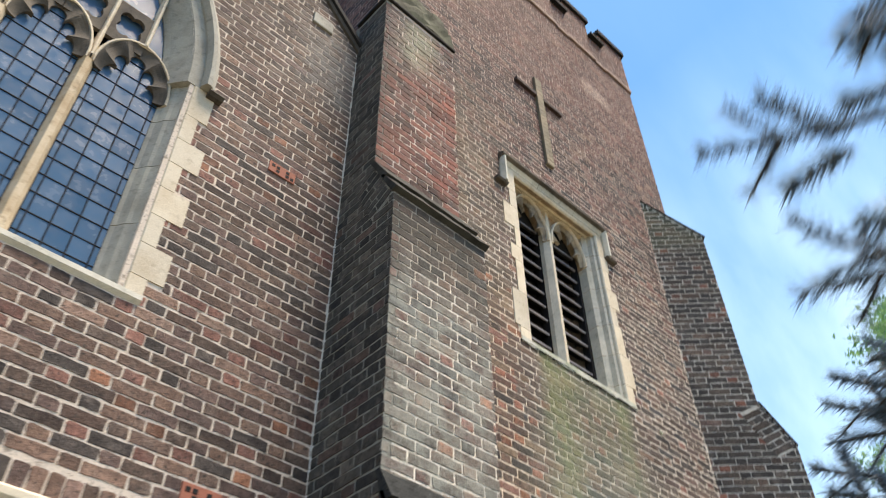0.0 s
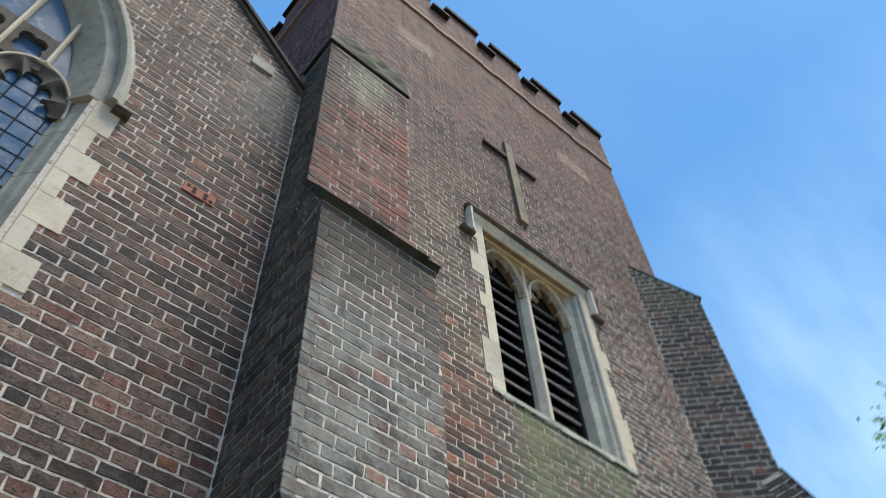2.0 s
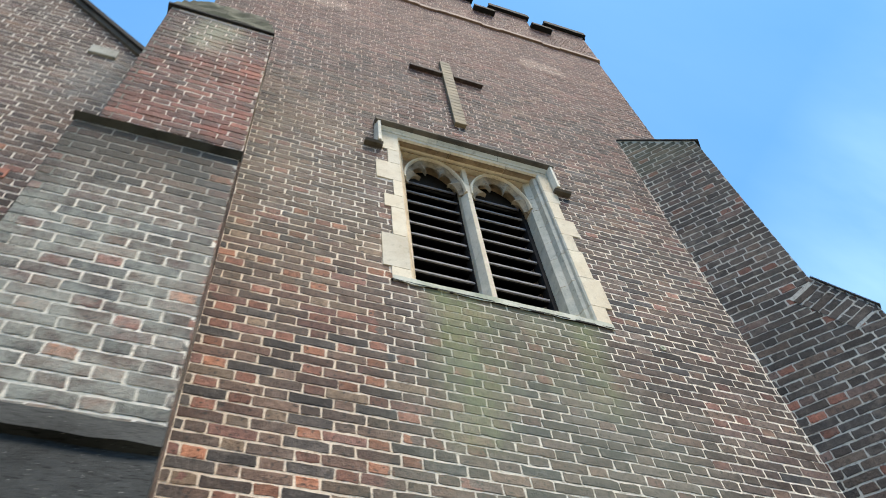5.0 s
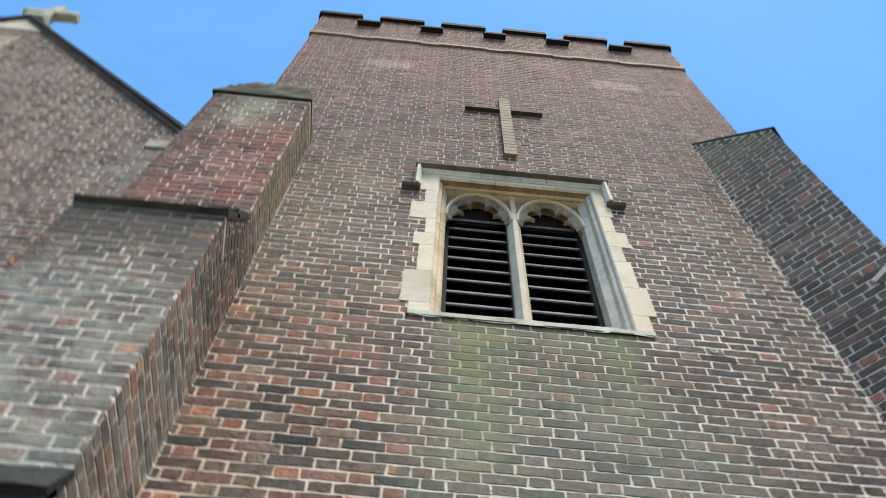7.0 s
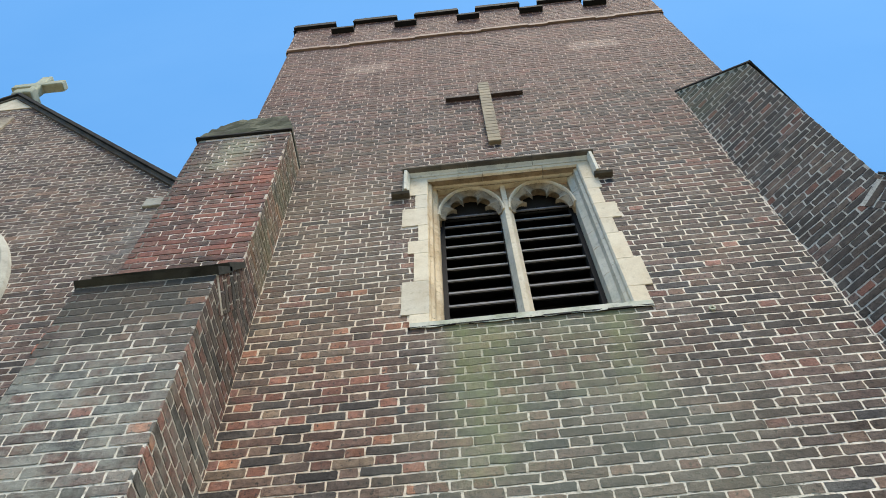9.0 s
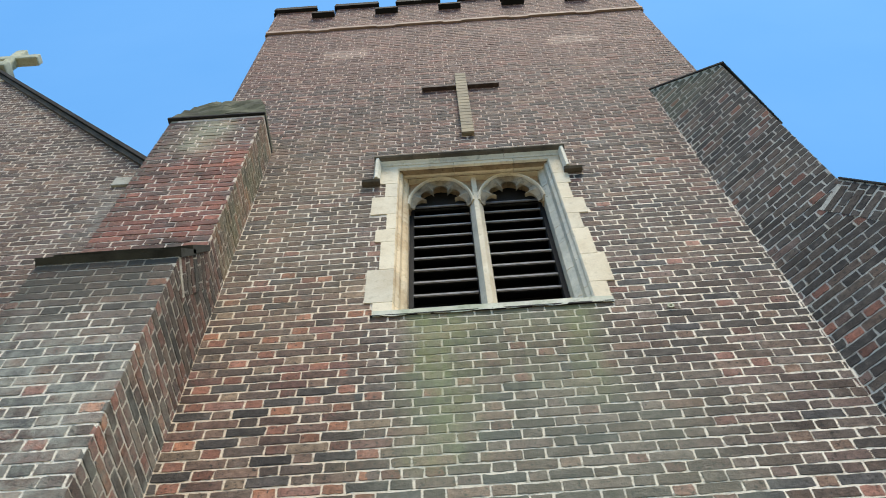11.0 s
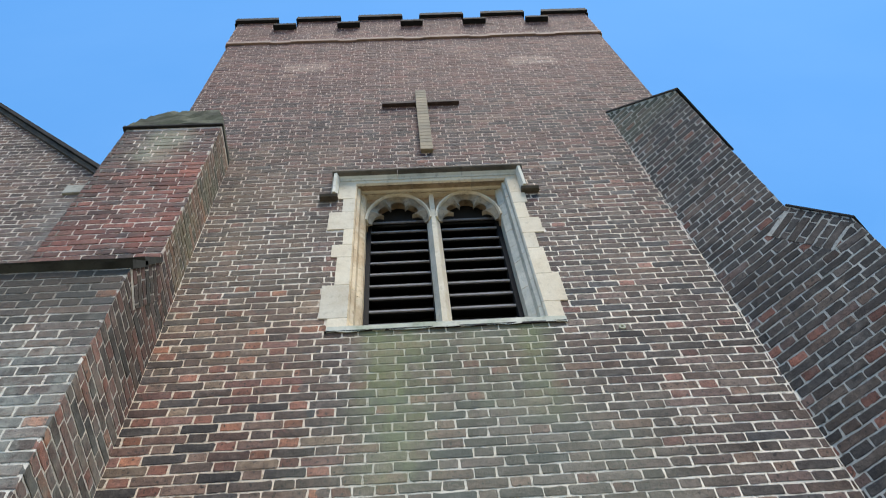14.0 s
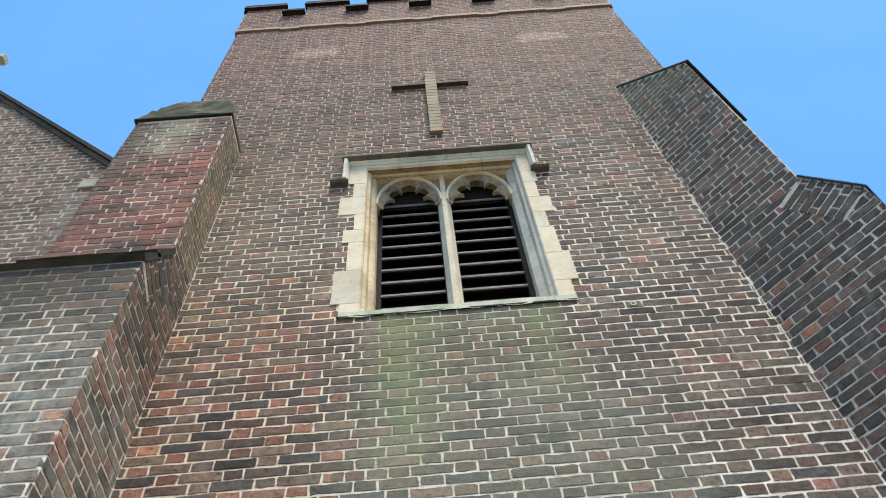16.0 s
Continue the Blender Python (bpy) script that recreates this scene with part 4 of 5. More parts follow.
gable = [(NXL, 0), (NX1 - 0.01, 0), (NX1 - 0.01, EAVE - 0.2), (AX + (AZ - EAVE) / SLOPE, EAVE), (AX, AZ), (NXL, EAVE)]
WC, W_SPRING, ACX, AR = AX, 6.06, -0.93, 2.20  # great window: centre, springing, arch centre and radius


def pointed(r_off, n=14):
    """The great arch from its right spring over the top to the left one, r_off outside the stone's outer edge."""
    R = AR + r_off
    top = math.acos((WC - ACX) / R)
    right = [(ACX + R * math.cos(top * i / n), W_SPRING + R * math.sin(top * i / n)) for i in range(n + 1)]
    return right + [(2 * WC - u, v) for u, v in reversed(right[:-1])]


GREAT_Q = [(4.27, 4.42, 1.33), (4.42, 4.64, 1.42), (4.64, 4.86, 1.32), (4.86, 5.08, 1.42), (5.08, 5.30, 1.32), (5.30, 5.52, 1.42), (5.52, 5.76, 1.32), (5.76, W_SPRING, 1.38)]
great = []
for z0, z1, x in GREAT_Q:
    great += [(x, z0), (x, z1)]
great_l = [(2 * WC - u, v) for u, v in reversed(great)]
great_loop = great + pointed(0.0) + great_l
great_hole = [(1.20, 4.30), (1.20, W_SPRING)] + pointed(-0.10)[1:-1] + [(2 * WC - 1.20, W_SPRING), (2 * WC - 1.20, 4.30)]
SV = [(AX - 0.22, 10.08), (AX + 0.30, 10.08), (AX + 0.30, 10.55), (AX - 0.22, 10.55)]
part("mortar_bed", plate([gable, great_hole], facing(WALL), 0.5), MORTAR["nave"], nave)
part("gable_stone", plate([[(AX - 0.42, 10.88), (AX + 0.42, 10.88), (AX, AZ - 0.0)]], facing(WALL - 0.012), 0.3), STONE, nave, "pale triangular apex stone")
part("kneeler_stone", block(1.96, 2.16, WALL - 0.022, WALL + 0.1, 7.73, 7.88, 0.01), STONE_GREY, nave, "pale kneeler stone")
for s in (-1, 1):
    a, b = Vector((AX, AZ)), Vector((AX + s * (AZ - EAVE + 0.12) / SLOPE, EAVE - 0.12))
    nrm = Vector((s * SLOPE, 1)).normalized()
    for lo_, hi_, out_, nm in ((-0.045, 0.0, 0.028, "coping_bed"), (0.0, 0.042, 0.055, "coping")):
        loop = [(AX, AZ + lo_ / nrm.y), (AX, AZ + hi_ / nrm.y), tuple(b + nrm * hi_), tuple(b + nrm * lo_)]
        part(nm, plate([loop], lambda u, v, d, out_=out_: Vector((u, WALL - out_ + d, v)), 0.42), COPING if nm == "coping" else STONE_DARK, nave, "dark weathered gable coping" if nm == "coping" else "stone moulding below the coping")
# roofs behind the gable
for s in (-1, 1):
    bm = bmesh.new()
    q = [(AX, WALL + 0.3, AZ - 0.15), (AX, WALL + 14, AZ - 0.15), (AX + s * 3.4, WALL + 14, AZ - 0.15 - 3.4 * SLOPE), (AX + s * 3.4, WALL + 0.3, AZ - 0.15 - 3.4 * SLOPE)]
    vs = [bm.verts.new(p) for p in q] + [bm.verts.new((x, y, z - 0.2)) for x, y, z in q]
    bm.faces.new(vs[:4])
    bm.faces.new(vs[4:])
    for i in range(4):
        bm.faces.new((vs[(i - 1) % 4], vs[i], vs[4 + i], vs[4 + (i - 1) % 4]))
    part("roof_slope", bm, TILES, nave)
part("small_vent", plate([SV, [(u, v) for u, v in ((AX - 0.10, 10.2), (AX + 0.16, 10.2), (AX + 0.16, 10.36), (AX + 0.10, 10.45), (AX + 0.03, 10.48), (AX - 0.04, 10.45), (AX - 0.10, 10.36))]], facing(WALL - 0.02), 0.12), STONE_OLD, nave, "small stone vent under the gable apex")
# black sheet stands in for the dark inside the vent
part("vent_back", block(AX - 0.2, AX + 0.28, WALL + 0.085, WALL + 0.11, 10.1, 10.53, 0), BLACK, nave)
part("vent_sill", block(AX - 0.26, AX + 0.33, WALL - 0.06, WALL + 0.05, 10.0, 10.08, 0.01), STONE_OLD, nave)

# stone cross on the apex
finial = thing("stone_cross", "lichened stone cross finial on the gable apex", "cross")
cx, cy, cz = AX + 0.02, WALL + 0.06, AZ + 0.05
part("base", block(cx - 0.13, cx + 0.13, cy - 0.12, cy + 0.12, cz - 0.02, cz + 0.16, 0.03), LIME_CROSS, finial)
part("shaft", block(cx - 0.07, cx + 0.07, cy - 0.06, cy + 0.06, cz + 0.15, cz + 0.80, 0.02), LIME_CROSS, finial)
part("arms", block(cx - 0.34, cx + 0.34, cy - 0.062, cy + 0.062, cz + 0.42, cz + 0.56, 0.02), LIME_CROSS, finial)

# air bricks
for x, z in ((1.85, 5.722), (1.765, 3.36)):
    ab = thing("air_brick", "terracotta air brick with six square holes", "air brick", group="air bricks")
    bm = block(x, x + 0.205, WALL - 0.010, WALL + 0.02, z, z + 0.095, 0.003)
    part("body", bm, TERRA, ab)
    for i, j in ((0, 1), (1, 1), (1, 0), (3, 1), (3, 0), (4, 0)):
        hx, hz = x + 0.020 + i * 0.037, z + 0.016 + j * 0.036
        # black square on the solid face, painted for the hole's dark depth
        part("hole", block(hx, hx + 0.024, WALL - 0.0125, WALL, hz, hz + 0.024, 0), BLACK, ab)

# hood of the opening below
low_hood = thing("door_hood", "cream painted label moulding over the lower opening", "moulding", "structure")
part("upper_roll", bar_along_x(-2.9, 1.45, 3.115, [(0.01, -0.03), (-0.05, -0.03), (-0.075, 0.0), (-0.075, 0.03), (-0.05, 0.05), (0.01, 0.05)]), CREAM, low_hood)
part("lower_fillet", bar_along_x(-2.85, 1.41, 3.03, [(0.01, -0.06), (-0.03, -0.06), (-0.045, 0.0), (-0.04, 0.05), (0.01, 0.05)]), CREAM, low_hood)

# ---- great window ----
gw = thing("window_2", "tall traceried church window with leaded glass", "window", "structure")
GY, PANE_Y = WALL + 0.10, WALL + 0.16
for s in (1, -1):
    for z0, z1, x in GREAT_Q:
        bm = bmesh.new()
        pr = [(x, WALL - 0.008), (1.235, WALL - 0.008), (1.205, WALL + 0.03), (1.13, WALL + 0.13), (1.10, WALL + 0.16), (1.10, WALL + 0.3), (x, WALL + 0.1)]
        pr = [(WC + s * (px - WC), py) for px, py in pr]
        lo, hi = [bm.verts.new((a, b, z0 + 0.002)) for a, b in pr], [bm.verts.new((a, b, z1 - 0.002)) for a, b in pr]
        bm.faces.new(lo)
        bm.faces.new(hi)
        for i in range(len(pr)):
            bm.faces.new((lo[i - 1], lo[i], hi[i], hi[i - 1]))
        part("jamb_stone", bm, STONE, gw)
    for z0, z1 in ((4.30, 4.78), (4.785, 5.26), (5.265, 5.70), (5.705, W_SPRING)):
        bm = bmesh.new()
        pr = [(1.232, WALL + 0.0), (1.206, WALL + 0.024), (1.170, WALL + 0.07), (1.150, WALL + 0.085), (1.12, WALL + 0.135), (1.096, WALL + 0.155), (1.15, WALL + 0.16)]
        pr = [(WC + s * (px - WC), py) for px, py in pr]
        lo, hi = [bm.verts.new((a, b, z0)) for a, b in pr], [bm.verts.new((a, b, z1)) for a, b in pr]
        bm.faces.new(lo)
        bm.faces.new(hi)
        for i in range(len(pr)):
            bm.faces.new((lo[i - 1], lo[i], hi[i], hi[i - 1]))
        part("splay", bm, STONE_GREY, gw, "grey weathered splayed reveal")


def arch_bar(off, prof, mat, name, label=""):
    pts = pointed(off, 18)
    mid = len(pts) // 2

    def fr(i):
        u, v = pts[i]
        if i == mid:
            return Vector((0, 0, 1.06)), Vector((0, 1, 0))
        c = ACX if u > WC else 2 * WC - ACX
        return Vector((u - c, 0, v - W_SPRING)).normalized(), Vector((0, 1, 0))

    part(name, sweep([(u, WALL, v) for u, v in pts], prof, fr), mat, gw, label)


arch_bar(-0.04, [(0.05, -0.006), (-0.055, -0.006), (-0.085, 0.03), (-0.16, 0.13), (-0.19, 0.16), (-0.19, 0.3), (0.05, 0.3)], STONE_GREY, "arch_stone", "splayed stone arch")
arch_bar(0.04, [(0.05, 0.0), (0.04, -0.04), (0.0, -0.075), (-0.03, -0.075), (-0.05, -0.03), (-0.05, 0.0)], STONE_GREY, "hood_mould")
for s in (1, -1):
    x = WC + s * (1.345 - WC)
    a, b = sorted((x - 0.03 * s, x + 0.075 * s))
    part("label_stop", bar_along_x(a, b, W_SPRING - 0.05, [(0, 0), (-0.045, 0), (-0.07, 0.02), (-0.065, 0.04), (-0.03, 0.055), (0, 0.055)]), STONE_DARK, gw, "blackened stone label stop")
part("window_sill", bar_along_x(2 * WC - 1.33, 1.33, 4.27, [(-0.022, 0.0), (-0.022, 0.03), (0.06, 0.065), (0.07, 0.09), (0.155, 0.165), (0.3, 0.165), (0.3, -0.02), (0.0, -0.02)]), STONE_BLUE, gw, "pale blue-grey sloping stone sill")
LW, MW = 0.432, 0.095
lights = [(1.10 - i * (LW + MW) - LW, 1.10 - i * (LW + MW)) for i in range(7)]
HEAD_Z = 5.86
tall = lambda x: W_SPRING + math.sqrt(max(0.0, (AR - 0.2) ** 2 - (abs(x - WC) + WC - ACX) ** 2))
mpro = [(-MW / 2, 0.14), (-MW / 2, 0.06), (-0.018, 0.0), (0.018, 0.0), (MW / 2, 0.06), (MW / 2, 0.14)]
for (a, b) in lights[:-1]:
    x = a - MW / 2
    bm = bmesh.new()
    lo, hi = [bm.verts.new((x + p, GY + q, 4.33)) for p, q in mpro], [bm.verts.new((x + p, GY + q, HEAD_Z + 0.05)) for p, q in mpro]
    bm.faces.new(lo)
    bm.faces.new(hi)
    for i in range(6):
        bm.faces.new((lo[i - 1], lo[i], hi[i], hi[i - 1]))
    part("mullion", bm, STONE_OCHRE, gw, "ochre-stained stone mullion")
rib = [(-0.018, 0.12), (-0.018, 0.03), (-0.007, 0.0), (0.007, 0.0), (0.018, 0.03), (0.018, 0.12)]
for a, b in lights:
    hd = arch(a - 0.03, b + 0.03, HEAD_Z, 0.42, 8)
    hd = [(u, v) for u, v in hd if v < tall(u) + 0.15]
    if len(hd) < 4:
        continue
    c = (a + b) / 2
    part("head_rib", sweep([(u, GY, v) for u, v in hd], rib, lambda i, hd=hd, c=c: (Vector((hd[i][0] - c, 0, hd[i][1] - HEAD_Z + 0.03)).normalized(), Vector((0, 1, 0)))), STONE, gw)
    # the darker stone puts the scoops' shade into their colour
    part("cusping", cusped(a, b, HEAD_Z, 0.40, GY + 0.004, 0.55, 0.52, 0.27), STONE_DARK, gw, "cusped stone head, darkened for the shade in its scoops")
# upper tracery: ribs rising from each mullion and head to the arch, with pierced panels between
for k, (a, b) in enumerate(lights):
    m, c = a - MW / 2, (a + b) / 2
    apex = HEAD_Z + 0.42
    if apex + 0.15 < tall(c):
        pts = [(c, apex - 0.01 + (tall(c) + 0.02 - apex) * i / 6) for i in range(7)]
        part("tracery_rib", sweep([(u, GY, v) for u, v in pts], rib, lambda i: (Vector((1, 0, 0)), Vector((0, 1, 0)))), STONE, gw)
    if k < 6 and HEAD_Z + 0.3 < tall(m):
        part("tracery_rib", sweep([(m, GY, HEAD_Z + (tall(m) + 0.02 - HEAD_Z) * i / 6) for i in range(7)], rib, lambda i: (Vector((1, 0, 0)), Vector((0, 1, 0)))), STONE, gw)
    for e, w in ((m, c), (c, b + MW / 2)):
        lo_z, hi_z = HEAD_Z + 0.32, HEAD_Z + 0.74
        if hi_z < tall(e) and hi_z < tall(w):
            mid, half = (e + w) / 2, (w - e) / 2
            lobes = [(mid + half * (0.52 + 0.24 * abs(math.sin(t * math.pi / 12))) * math.cos(t * math.pi / 24), (lo_z + hi_z) / 2 + 0.155 * (0.66 + 0.30 * abs(math.sin(t * math.pi / 12))) * math.sin(t * math.pi / 24)) for t in range(48)]
            part("pierced_panel", plate([[(e + 0.004, lo_z), (w - 0.004, lo_z), (w - 0.004, hi_z), (e + 0.004, hi_z)], lobes], facing(GY + 0.022), 0.03), STONE_DARK, gw, "dark pierced stone tracery panel")
# leaded panes
for k, (a, b) in enumerate(lights):
    cols = [a, a + 0.035, a + 0.035 + (LW - 0.07) / 3, a + 0.035 + (LW - 0.07) * 2 / 3, b - 0.035, b]
    rows = [4.435, 4.475] + [4.475 + 0.137 * (i + 1) for i in range(13)]
    if k < 2:
        for i in range(5):
            for j in range(len(rows) - 1):
                if i in (0, 4) and j % 2:
                    continue
                r1 = rows[j + 2] if i in (0, 4) and j + 2 < len(rows) else rows[j + 1]
                g = 0.004
                bm = block(-(cols[i + 1] - cols[i]) / 2 + g, (cols[i + 1] - cols[i]) / 2 - g, -0.002, 0.002, -(r1 - rows[j]) / 2 + g, (r1 - rows[j]) / 2 - g, 0)
                bm.transform(pose((cols[i] + cols[i + 1]) / 2, PANE_Y, (rows[j] + r1) / 2, random.uniform(-0.6, 0.6), 0, random.uniform(-0.6, 0.6)))
                part("pane", bm, GLASS, gw)
        for u in cols:
            part("lead_came", block(u - 0.0030, u + 0.0030, PANE_Y - 0.007, PANE_Y + 0.007, 4.36, 6.3, 0), LEAD, gw)
        for v in rows:
            part("lead_came", block(a, b, PANE_Y - 0.006, PANE_Y + 0.006, v - 0.0030, v + 0.0030, 0), LEAD, gw)
bm = plate([[(2 * WC - 1.12, 4.3), (lights[1][0] - 0.03, 4.3), (lights[1][0] - 0.03, 6.28), (1.12, 6.28)] + [(u, v) for u, v in pointed(-0.17)[2:-1] if v > 6.3]], facing(PANE_Y + 0.012), 0.006)
part("upper_glazing", bm, GLASS, gw, "dark leaded glass reflecting the sky")
# black sheet stands in for the unlit nave behind the glass
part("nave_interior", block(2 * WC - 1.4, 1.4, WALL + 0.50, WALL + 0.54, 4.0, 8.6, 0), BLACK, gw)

# ---- trees ----


def limb(p, q, r0, r1, bend=0.06, n=6, sides=6, rng=random):
    p, q = Vector(p), Vector(q)
    d = (q - p)
    s = d.orthogonal().normalized()
    u = d.cross(s).normalized()
    ph = rng.uniform(0, 6.28)
    pts = [p + d * (i / n) + (s * math.cos(ph) + u * math.sin(ph)) * math.sin(math.pi * i / n) * bend * d.length for i in range(n + 1)]
    bm = bmesh.new()
    rings = [[bm.verts.new(c + (s * math.cos(a * 6.2832 / sides) + u * math.sin(a * 6.2832 / sides)) * (r0 + (r1 - r0) * i / n)) for a in range(sides)] for i, c in enumerate(pts)]
    for r, t in zip(rings, rings[1:]):
        for j in range(sides):
            bm.faces.new((r[j - 1], r[j], t[j], t[j - 1]))
    return bm, pts


def leaf_cloud(centres, per, spread, size, rng):
    verts, faces = [], []
    for c in centres:
        for _ in range(per):
            o = Vector([max(-1.6, min(1.6, rng.gauss(0, 1))) for _ in range(3)]) * spread
            p = c + o
            e = Euler((rng.uniform(0, 6.28), rng.uniform(0, 6.28), rng.uniform(0, 6.28))).to_matrix()
            l, w = size * rng.uniform(0.7, 1.3), size * rng.uniform(0.3, 0.5)
            n = len(verts)
            verts += [p + e @ Vector(q) for q in ((-l, 0, 0), (-l * 0.2, w, w * 0.3), (l, 0, 0), (-l * 0.2, -w, w * 0.3))]
            faces += [(n, n + 1, n + 2), (n, n + 2, n + 3)]
    return verts, faces


def mesh_part(name, verts, faces, mat, parent, label=""):
    me = bpy.data.meshes.new(name)
    me.from_pydata([tuple(v) for v in verts], [], faces)
    me.materials.append(mat)
    ob = new(name, me)
    ob.parent = parent
    if label:
        tagged(ob, label)
    return ob


def broadleaf(foot, height, radius, seed):
    rng = random.Random(seed)
    tree = thing("tree", "tall broadleaved tree in fresh green leaf", "tree")
    foot = Vector(foot)
    trunk, _ = limb(foot, foot + Vector((0.2, 0.1, height * 0.85)), 0.28, 0.05, 0.02, 8, 10, rng)
    bms, tips = [trunk], []
    for i in range(60):
        h = rng.uniform(0.35, 0.95)
        ang = rng.uniform(0, 6.283)
        reach = radius * (1.15 - h) * rng.uniform(0.75, 1.25) * 1.35
        a = foot + Vector((0.2 * h, 0.1 * h, height * 0.85 * h))
        b = a + Vector((math.cos(ang) * reach, math.sin(ang) * reach, reach * rng.uniform(0.25, 0.7)))
        bm, pts = limb(a, b, 0.07 * (1.2 - h), 0.012, 0.08, 6, 5, rng)
        bms.append(bm)
        for c in pts[2:]:
            for _ in range(3):
                t = c + Vector([max(-0.6, min(0.6, rng.gauss(0, 0.4))) for _ in range(3)]) * (reach * 0.33)
                tips.append(t)
                if rng.random() < 0.4:
                    bms.append(limb(c, t, 0.012, 0.004, 0.1, 3, 4, rng)[0])
    part("trunk", joined(*bms), BARK, tree)
    v, f = leaf_cloud(tips, 140, 0.20, 0.062, rng)
    mesh_part("crown", v, f, LEAF, tree, "fresh green leaves")
    return tree


def spray(bms, nv, nf, p, q, rng, depth=0):
    """A fir branch: a twig with needles all round and side twigs."""
    bm, pts = limb(p, q, 0.003 / (depth + 1), 0.001, 0.025, 8, 5, rng)
    bms.append(bm)
    d = (Vector(q) - Vector(p)).normalized()
    s = d.cross(Vector((0.65, 0.1, 0.75))).normalized()
    u = d.cross(s)
    L = (Vector(q) - Vector(p)).length
    for i in range(int(L * 2300)):
        t = rng.random()
        k = min(int(t * 8), 7)
        c = pts[k].lerp(pts[k + 1], t * 8 - k)
        a = rng.uniform(0, 6.283)
        o = (s * math.cos(a) + u * math.sin(a)) * 0.9 + d * 0.45
        o.normalize()
        ln = rng.uniform(0.014, 0.023)
        w = d.cross(o).normalized() * 0.0012
        n = len(nv)
        nv += [c - w, c + w, c + o * ln]
        nf.append((n, n + 1, n + 2))
    if depth < 1:
        for i in (1, 3, 5):
            for sd in (-1, 1):
                if rng.random() < 0.45:
                    ln = L * 0.50 * (1.1 - i / 10)
                    spray(bms, nv, nf, pts[i], pts[i] + (d * 0.7 + s * sd * 0.75 + u * rng.uniform(-0.2, 0.2) + Vector((0, 0, -0.12))).normalized() * ln, rng, depth + 1)


def conifer(foot, height, sprays, seed):
    rng = random.Random(seed)
    tree = thing("conifer", "dark blue-green fir with drooping needle sprays", "tree")
    foot = Vector(foot)
    bms, nv, nf = [limb(foot, foot + Vector((0.05, 0, height)), 0.11, 0.02, 0.01, 8, 10, rng)[0]], [], []
    for p, q, forked in sprays:
        base = Vector((foot.x, foot.y, max(0.4, p[2] - 0.1)))
        if forked:
            bms.append(limb(base, p, 0.022, 0.004, 0.05, 6, 6, rng)[0])
        spray(bms, nv, nf, Vector(p), Vector(q), rng, 0 if forked else 1)
    for k in range(7):
        h = 1.0 + k * (height - 1.2) / 7
        for m in range(5):
            ang = m * 1.2566 + k * 0.7 + rng.uniform(-0.2, 0.2)
            reach = 0.95 * (1.05 - h / height) + 0.18
            p = foot + Vector((0.0, 0.0, h))
            spray(bms, nv, nf, p, p + Vector((math.cos(ang), math.sin(ang), -0.12)) * reach, rng)
    part("trunk", joined(*bms), BARK, tree)
    mesh_part("needles", nv, nf, NEEDLE, tree, "dark fir needles")
    return tree


broadleaf((13.8, 1.0, 0), 13.9, 3.4, 5)


conifer((2.3, -1.7, 0), 4.2, [
    ((0.855, 0.352, 2.143), (0.761, 0.497, 2.134), True),
    ((0.844, 0.409, 2.15), (0.761, 0.436, 2.149), False),
    ((0.854, 0.41, 2.14), (0.813, 0.459, 2.096), False),
    ((0.819, 0.314, 2.178), (0.765, 0.369, 2.154), True),
    ((0.845, 0.332, 2.154), (0.794, 0.393, 2.126), True),
    ((0.929, 0.414, 2.049), (0.826, 0.47, 2.079), True),
    ((0.906, 0.389, 2.083), (0.849, 0.43, 2.063), False),
    ((0.927, 0.412, 2.053), (0.857, 0.494, 2.035), True),
    ((1.432, 0.55, 2.238), (1.305, 0.627, 2.239), True),
    ((1.442, 0.565, 2.214), (1.311, 0.656, 2.214), True),
    ((1.449, 0.577, 2.196), (1.333, 0.669, 2.169), True),
    ((1.469, 0.609, 2.141), (1.331, 0.707, 2.148), True),
    ((1.478, 0.626, 2.11), (1.349, 0.7, 2.118), True),
    ((1.418, 0.531, 2.268), (1.301, 0.57, 2.268), True),
], 8)

# mortar fillets in the inner corners
def fillet(parent, kind, corner, a, b, z0, z1, w=0.012):
    bm = bmesh.new()
    pts = []
    n = int((z1 - z0) / 0.12)
    for i in range(n + 1):
        z = z0 + (z1 - z0) * i / n
        k = w * random.uniform(0.6, 1.2)
        pts.append([bm.verts.new(Vector((*corner, z)) + Vector(d) * e) for d, e in ((a, -0.01), (a, k), (b, k))])
    for r, q in zip(pts, pts[1:]):
        for j in range(3):
            bm.faces.new((r[j - 1], r[j], q[j], q[j - 1]))
    part("mortar_fillet", bm, MORTAR[kind], parent)


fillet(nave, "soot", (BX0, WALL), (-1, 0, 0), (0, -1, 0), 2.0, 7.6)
fillet(tower, "tower", (BX1, WALL), (1, 0, 0), (0, -1, 0), 2.0, 8.1, 0.007)
fillet(tower, "tower", (DG.x, DG.y), (-1, 0, 0), tuple(DU), 1.0, 9.1, 0.010)
plug = thing("wall_plug", "small pale plugged hole in the tower brickwork", "wall fitting")
ring = [(6.085 + 0.022 * math.cos(t * math.pi / 6), 5.49 + 0.022 * math.sin(t * math.pi / 6)) for t in range(12)]
core = [(6.085 + 0.010 * math.cos(t * math.pi / 6), 5.49 + 0.010 * math.sin(t * math.pi / 6)) for t in range(12)]
part("rim", plate([ring, core], facing(WALL - 0.012), 0.02), STONE_SILL, plug)
# black disc painted for the dark of the hole
part("hole", plate([core], facing(WALL - 0.004), 0.01), BLACK, plug)

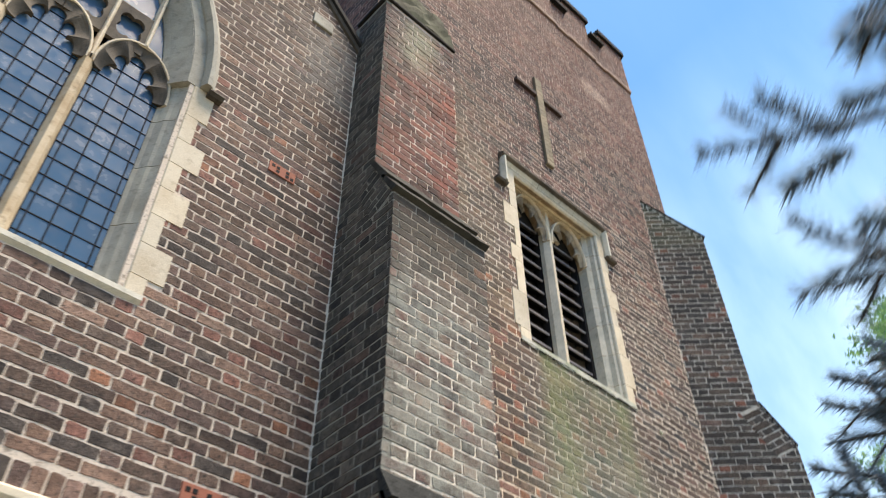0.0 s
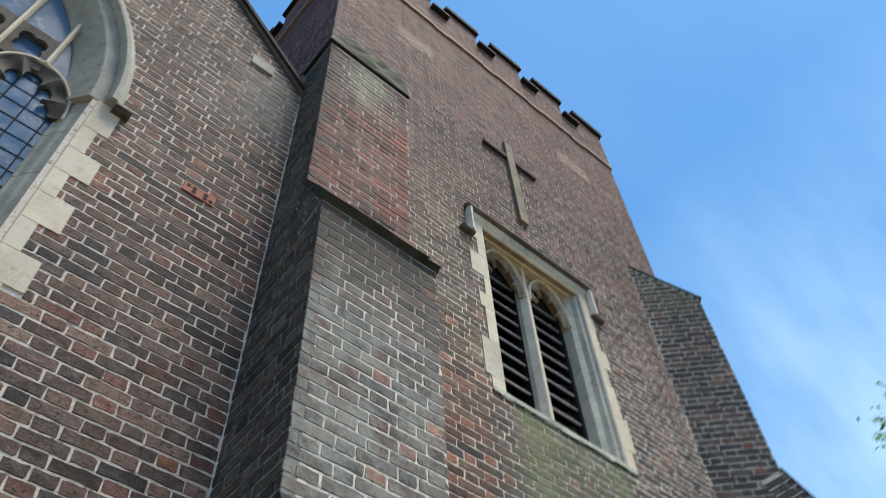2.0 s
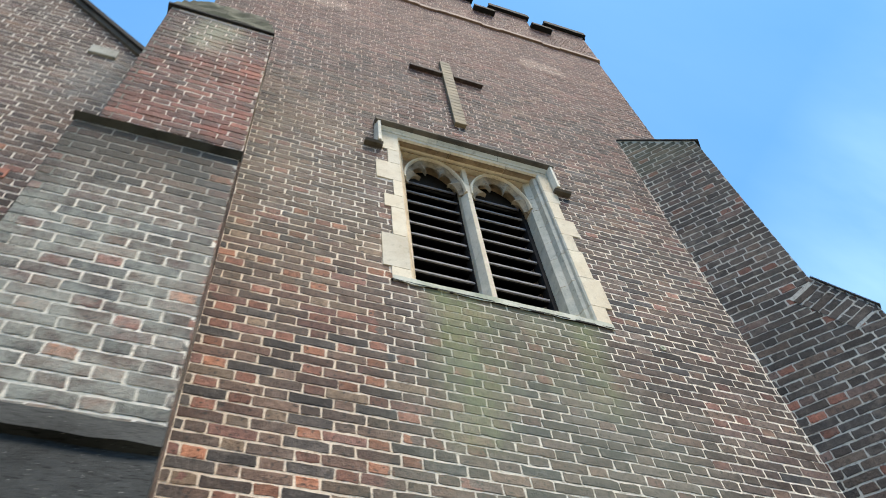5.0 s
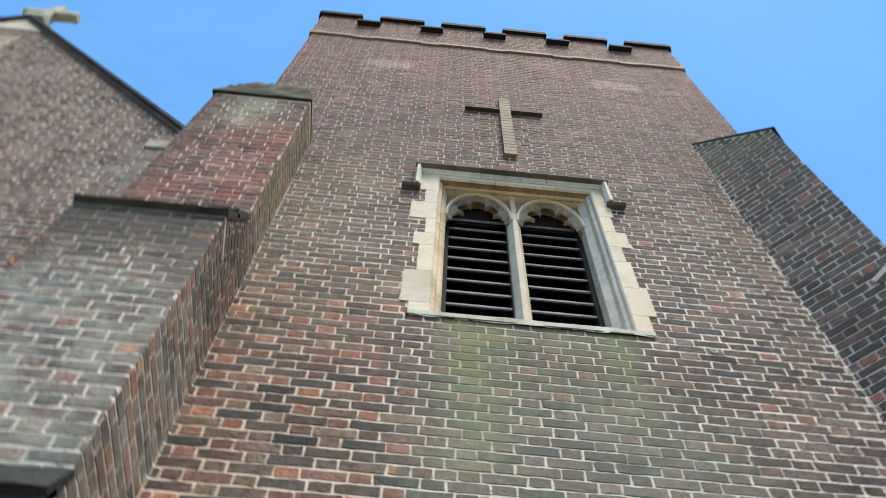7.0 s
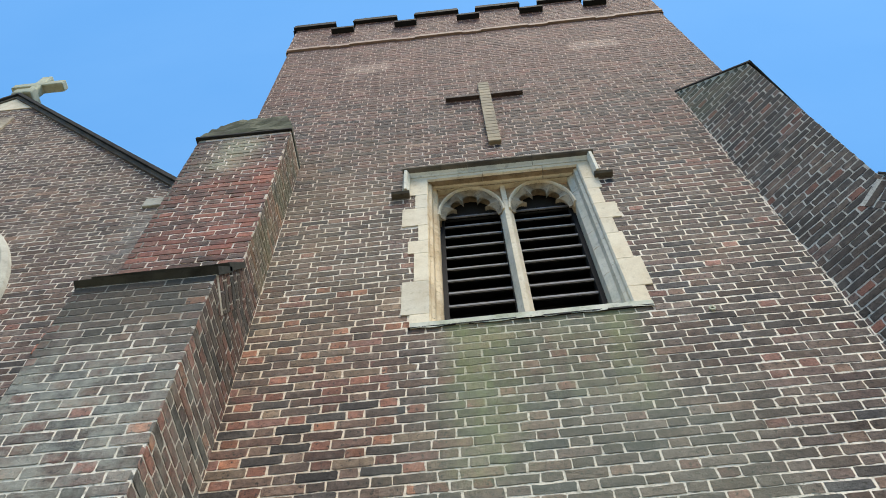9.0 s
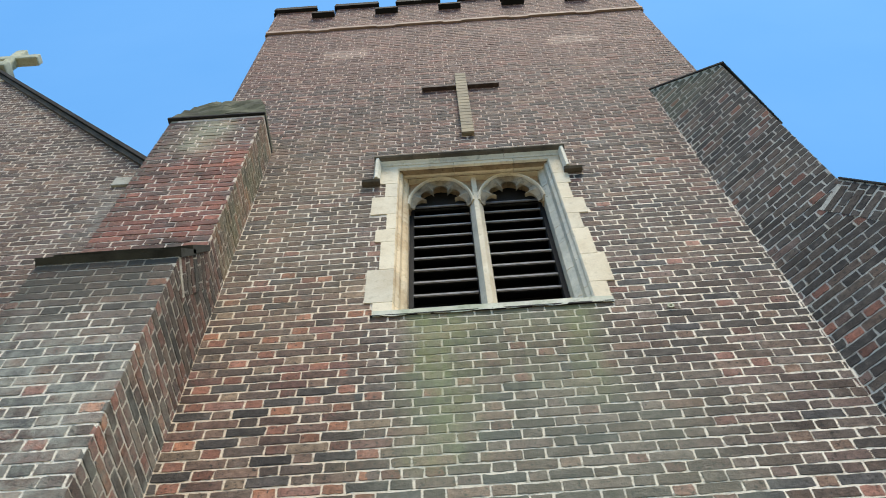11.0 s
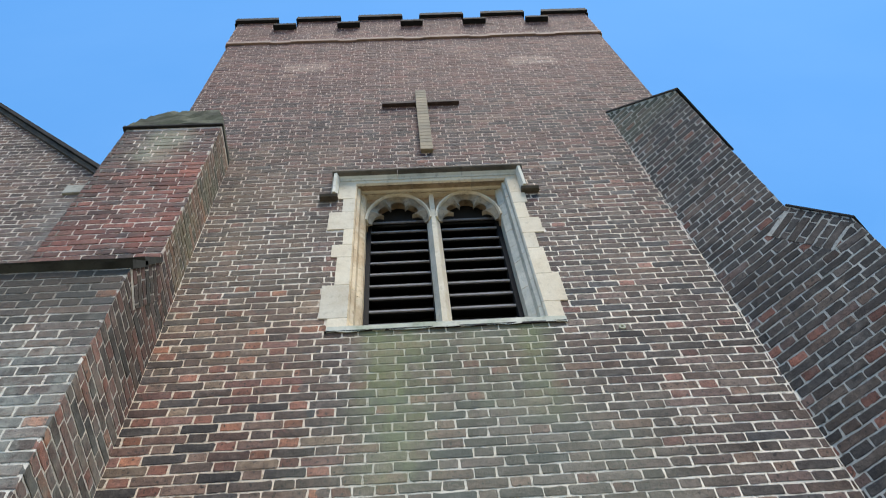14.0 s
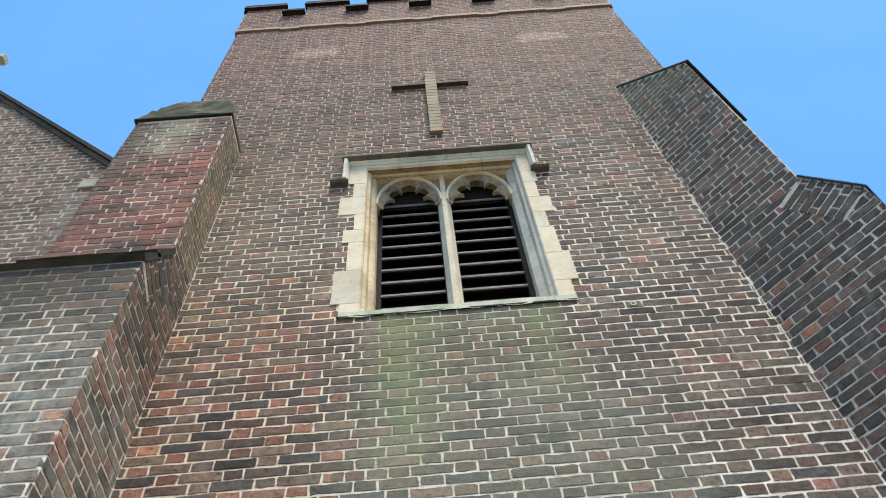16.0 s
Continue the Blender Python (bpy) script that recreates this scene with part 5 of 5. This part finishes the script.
# ---- bricks ----
brickwork(tower, "tower", [face, belfry_loop], (0, WALL, 0), XR, lambda u, v: 3.3 < u < 6.2 and 4.35 < v < 5.8, seed=21)
brickwork(tower, "tower", [[(-DEPTH, 6.8), (0.0, 6.8), (0.0, STRING), (-DEPTH, STRING)]], (X0, WALL, 0), (0, -1, 0), seed=22)
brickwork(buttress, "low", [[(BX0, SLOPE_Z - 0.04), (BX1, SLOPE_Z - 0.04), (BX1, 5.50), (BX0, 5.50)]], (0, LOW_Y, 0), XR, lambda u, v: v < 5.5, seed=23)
brickwork(buttress, "low", [[(BX0, 0.3), (BX1, 0.3), (BX1, FOOT_Z - 0.04), (BX0, FOOT_Z - 0.04)]], (0, FOOT_Y, 0), XR, seed=33)
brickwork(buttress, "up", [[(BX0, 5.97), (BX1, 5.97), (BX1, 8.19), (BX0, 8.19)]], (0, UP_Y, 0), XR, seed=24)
left_prof = [(-WALL, 2.6), (-FOOT_Y, 2.6), (-FOOT_Y, FOOT_Z - 0.05), (-LOW_Y, SLOPE_Z - 0.05), (-LOW_Y, 5.44), (-UP_Y, 5.90), (-UP_Y, 8.19), (-WALL, 8.19)]
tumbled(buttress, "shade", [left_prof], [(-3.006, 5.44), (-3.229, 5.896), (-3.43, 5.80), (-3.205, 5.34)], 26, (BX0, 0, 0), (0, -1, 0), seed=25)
right_prof = [(-u, v) for u, v in left_prof]
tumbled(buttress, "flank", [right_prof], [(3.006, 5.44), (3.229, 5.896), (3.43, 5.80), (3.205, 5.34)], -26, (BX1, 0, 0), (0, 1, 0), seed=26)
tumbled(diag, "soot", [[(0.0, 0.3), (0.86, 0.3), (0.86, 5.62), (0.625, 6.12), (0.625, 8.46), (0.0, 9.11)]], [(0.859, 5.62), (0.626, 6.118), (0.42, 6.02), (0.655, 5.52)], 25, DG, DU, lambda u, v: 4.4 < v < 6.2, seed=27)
brickwork(nave, "nave", [gable, great_loop, SV, [(1.85, 5.722), (2.055, 5.722), (2.055, 5.817), (1.85, 5.817)], [(1.765, 3.36), (1.97, 3.36), (1.97, 3.455), (1.765, 3.455)], [(-3.0, 2.95), (1.72, 2.95), (1.72, 3.295), (-3.0, 3.295)]], (0, WALL, 0), XR, lambda u, v: 1.0 < u < 2.45 and 3.3 < v < 5.2, seed=28)
# soldier course over the lower opening
rng = random.Random(40)
x = -1.0
while x < 1.70:
    p, f = brick_shell(0.064, 0.112, 0.02, 0.007, rng)
    me = bpy.data.meshes.new("brick")
    me.from_pydata(p, [], f)
    me.materials.append(LOOSE["nave"])
    ob = new("brick", me)
    ob.parent = nave
    ob.location = (x, WALL, 3.235)
    x += 0.0745
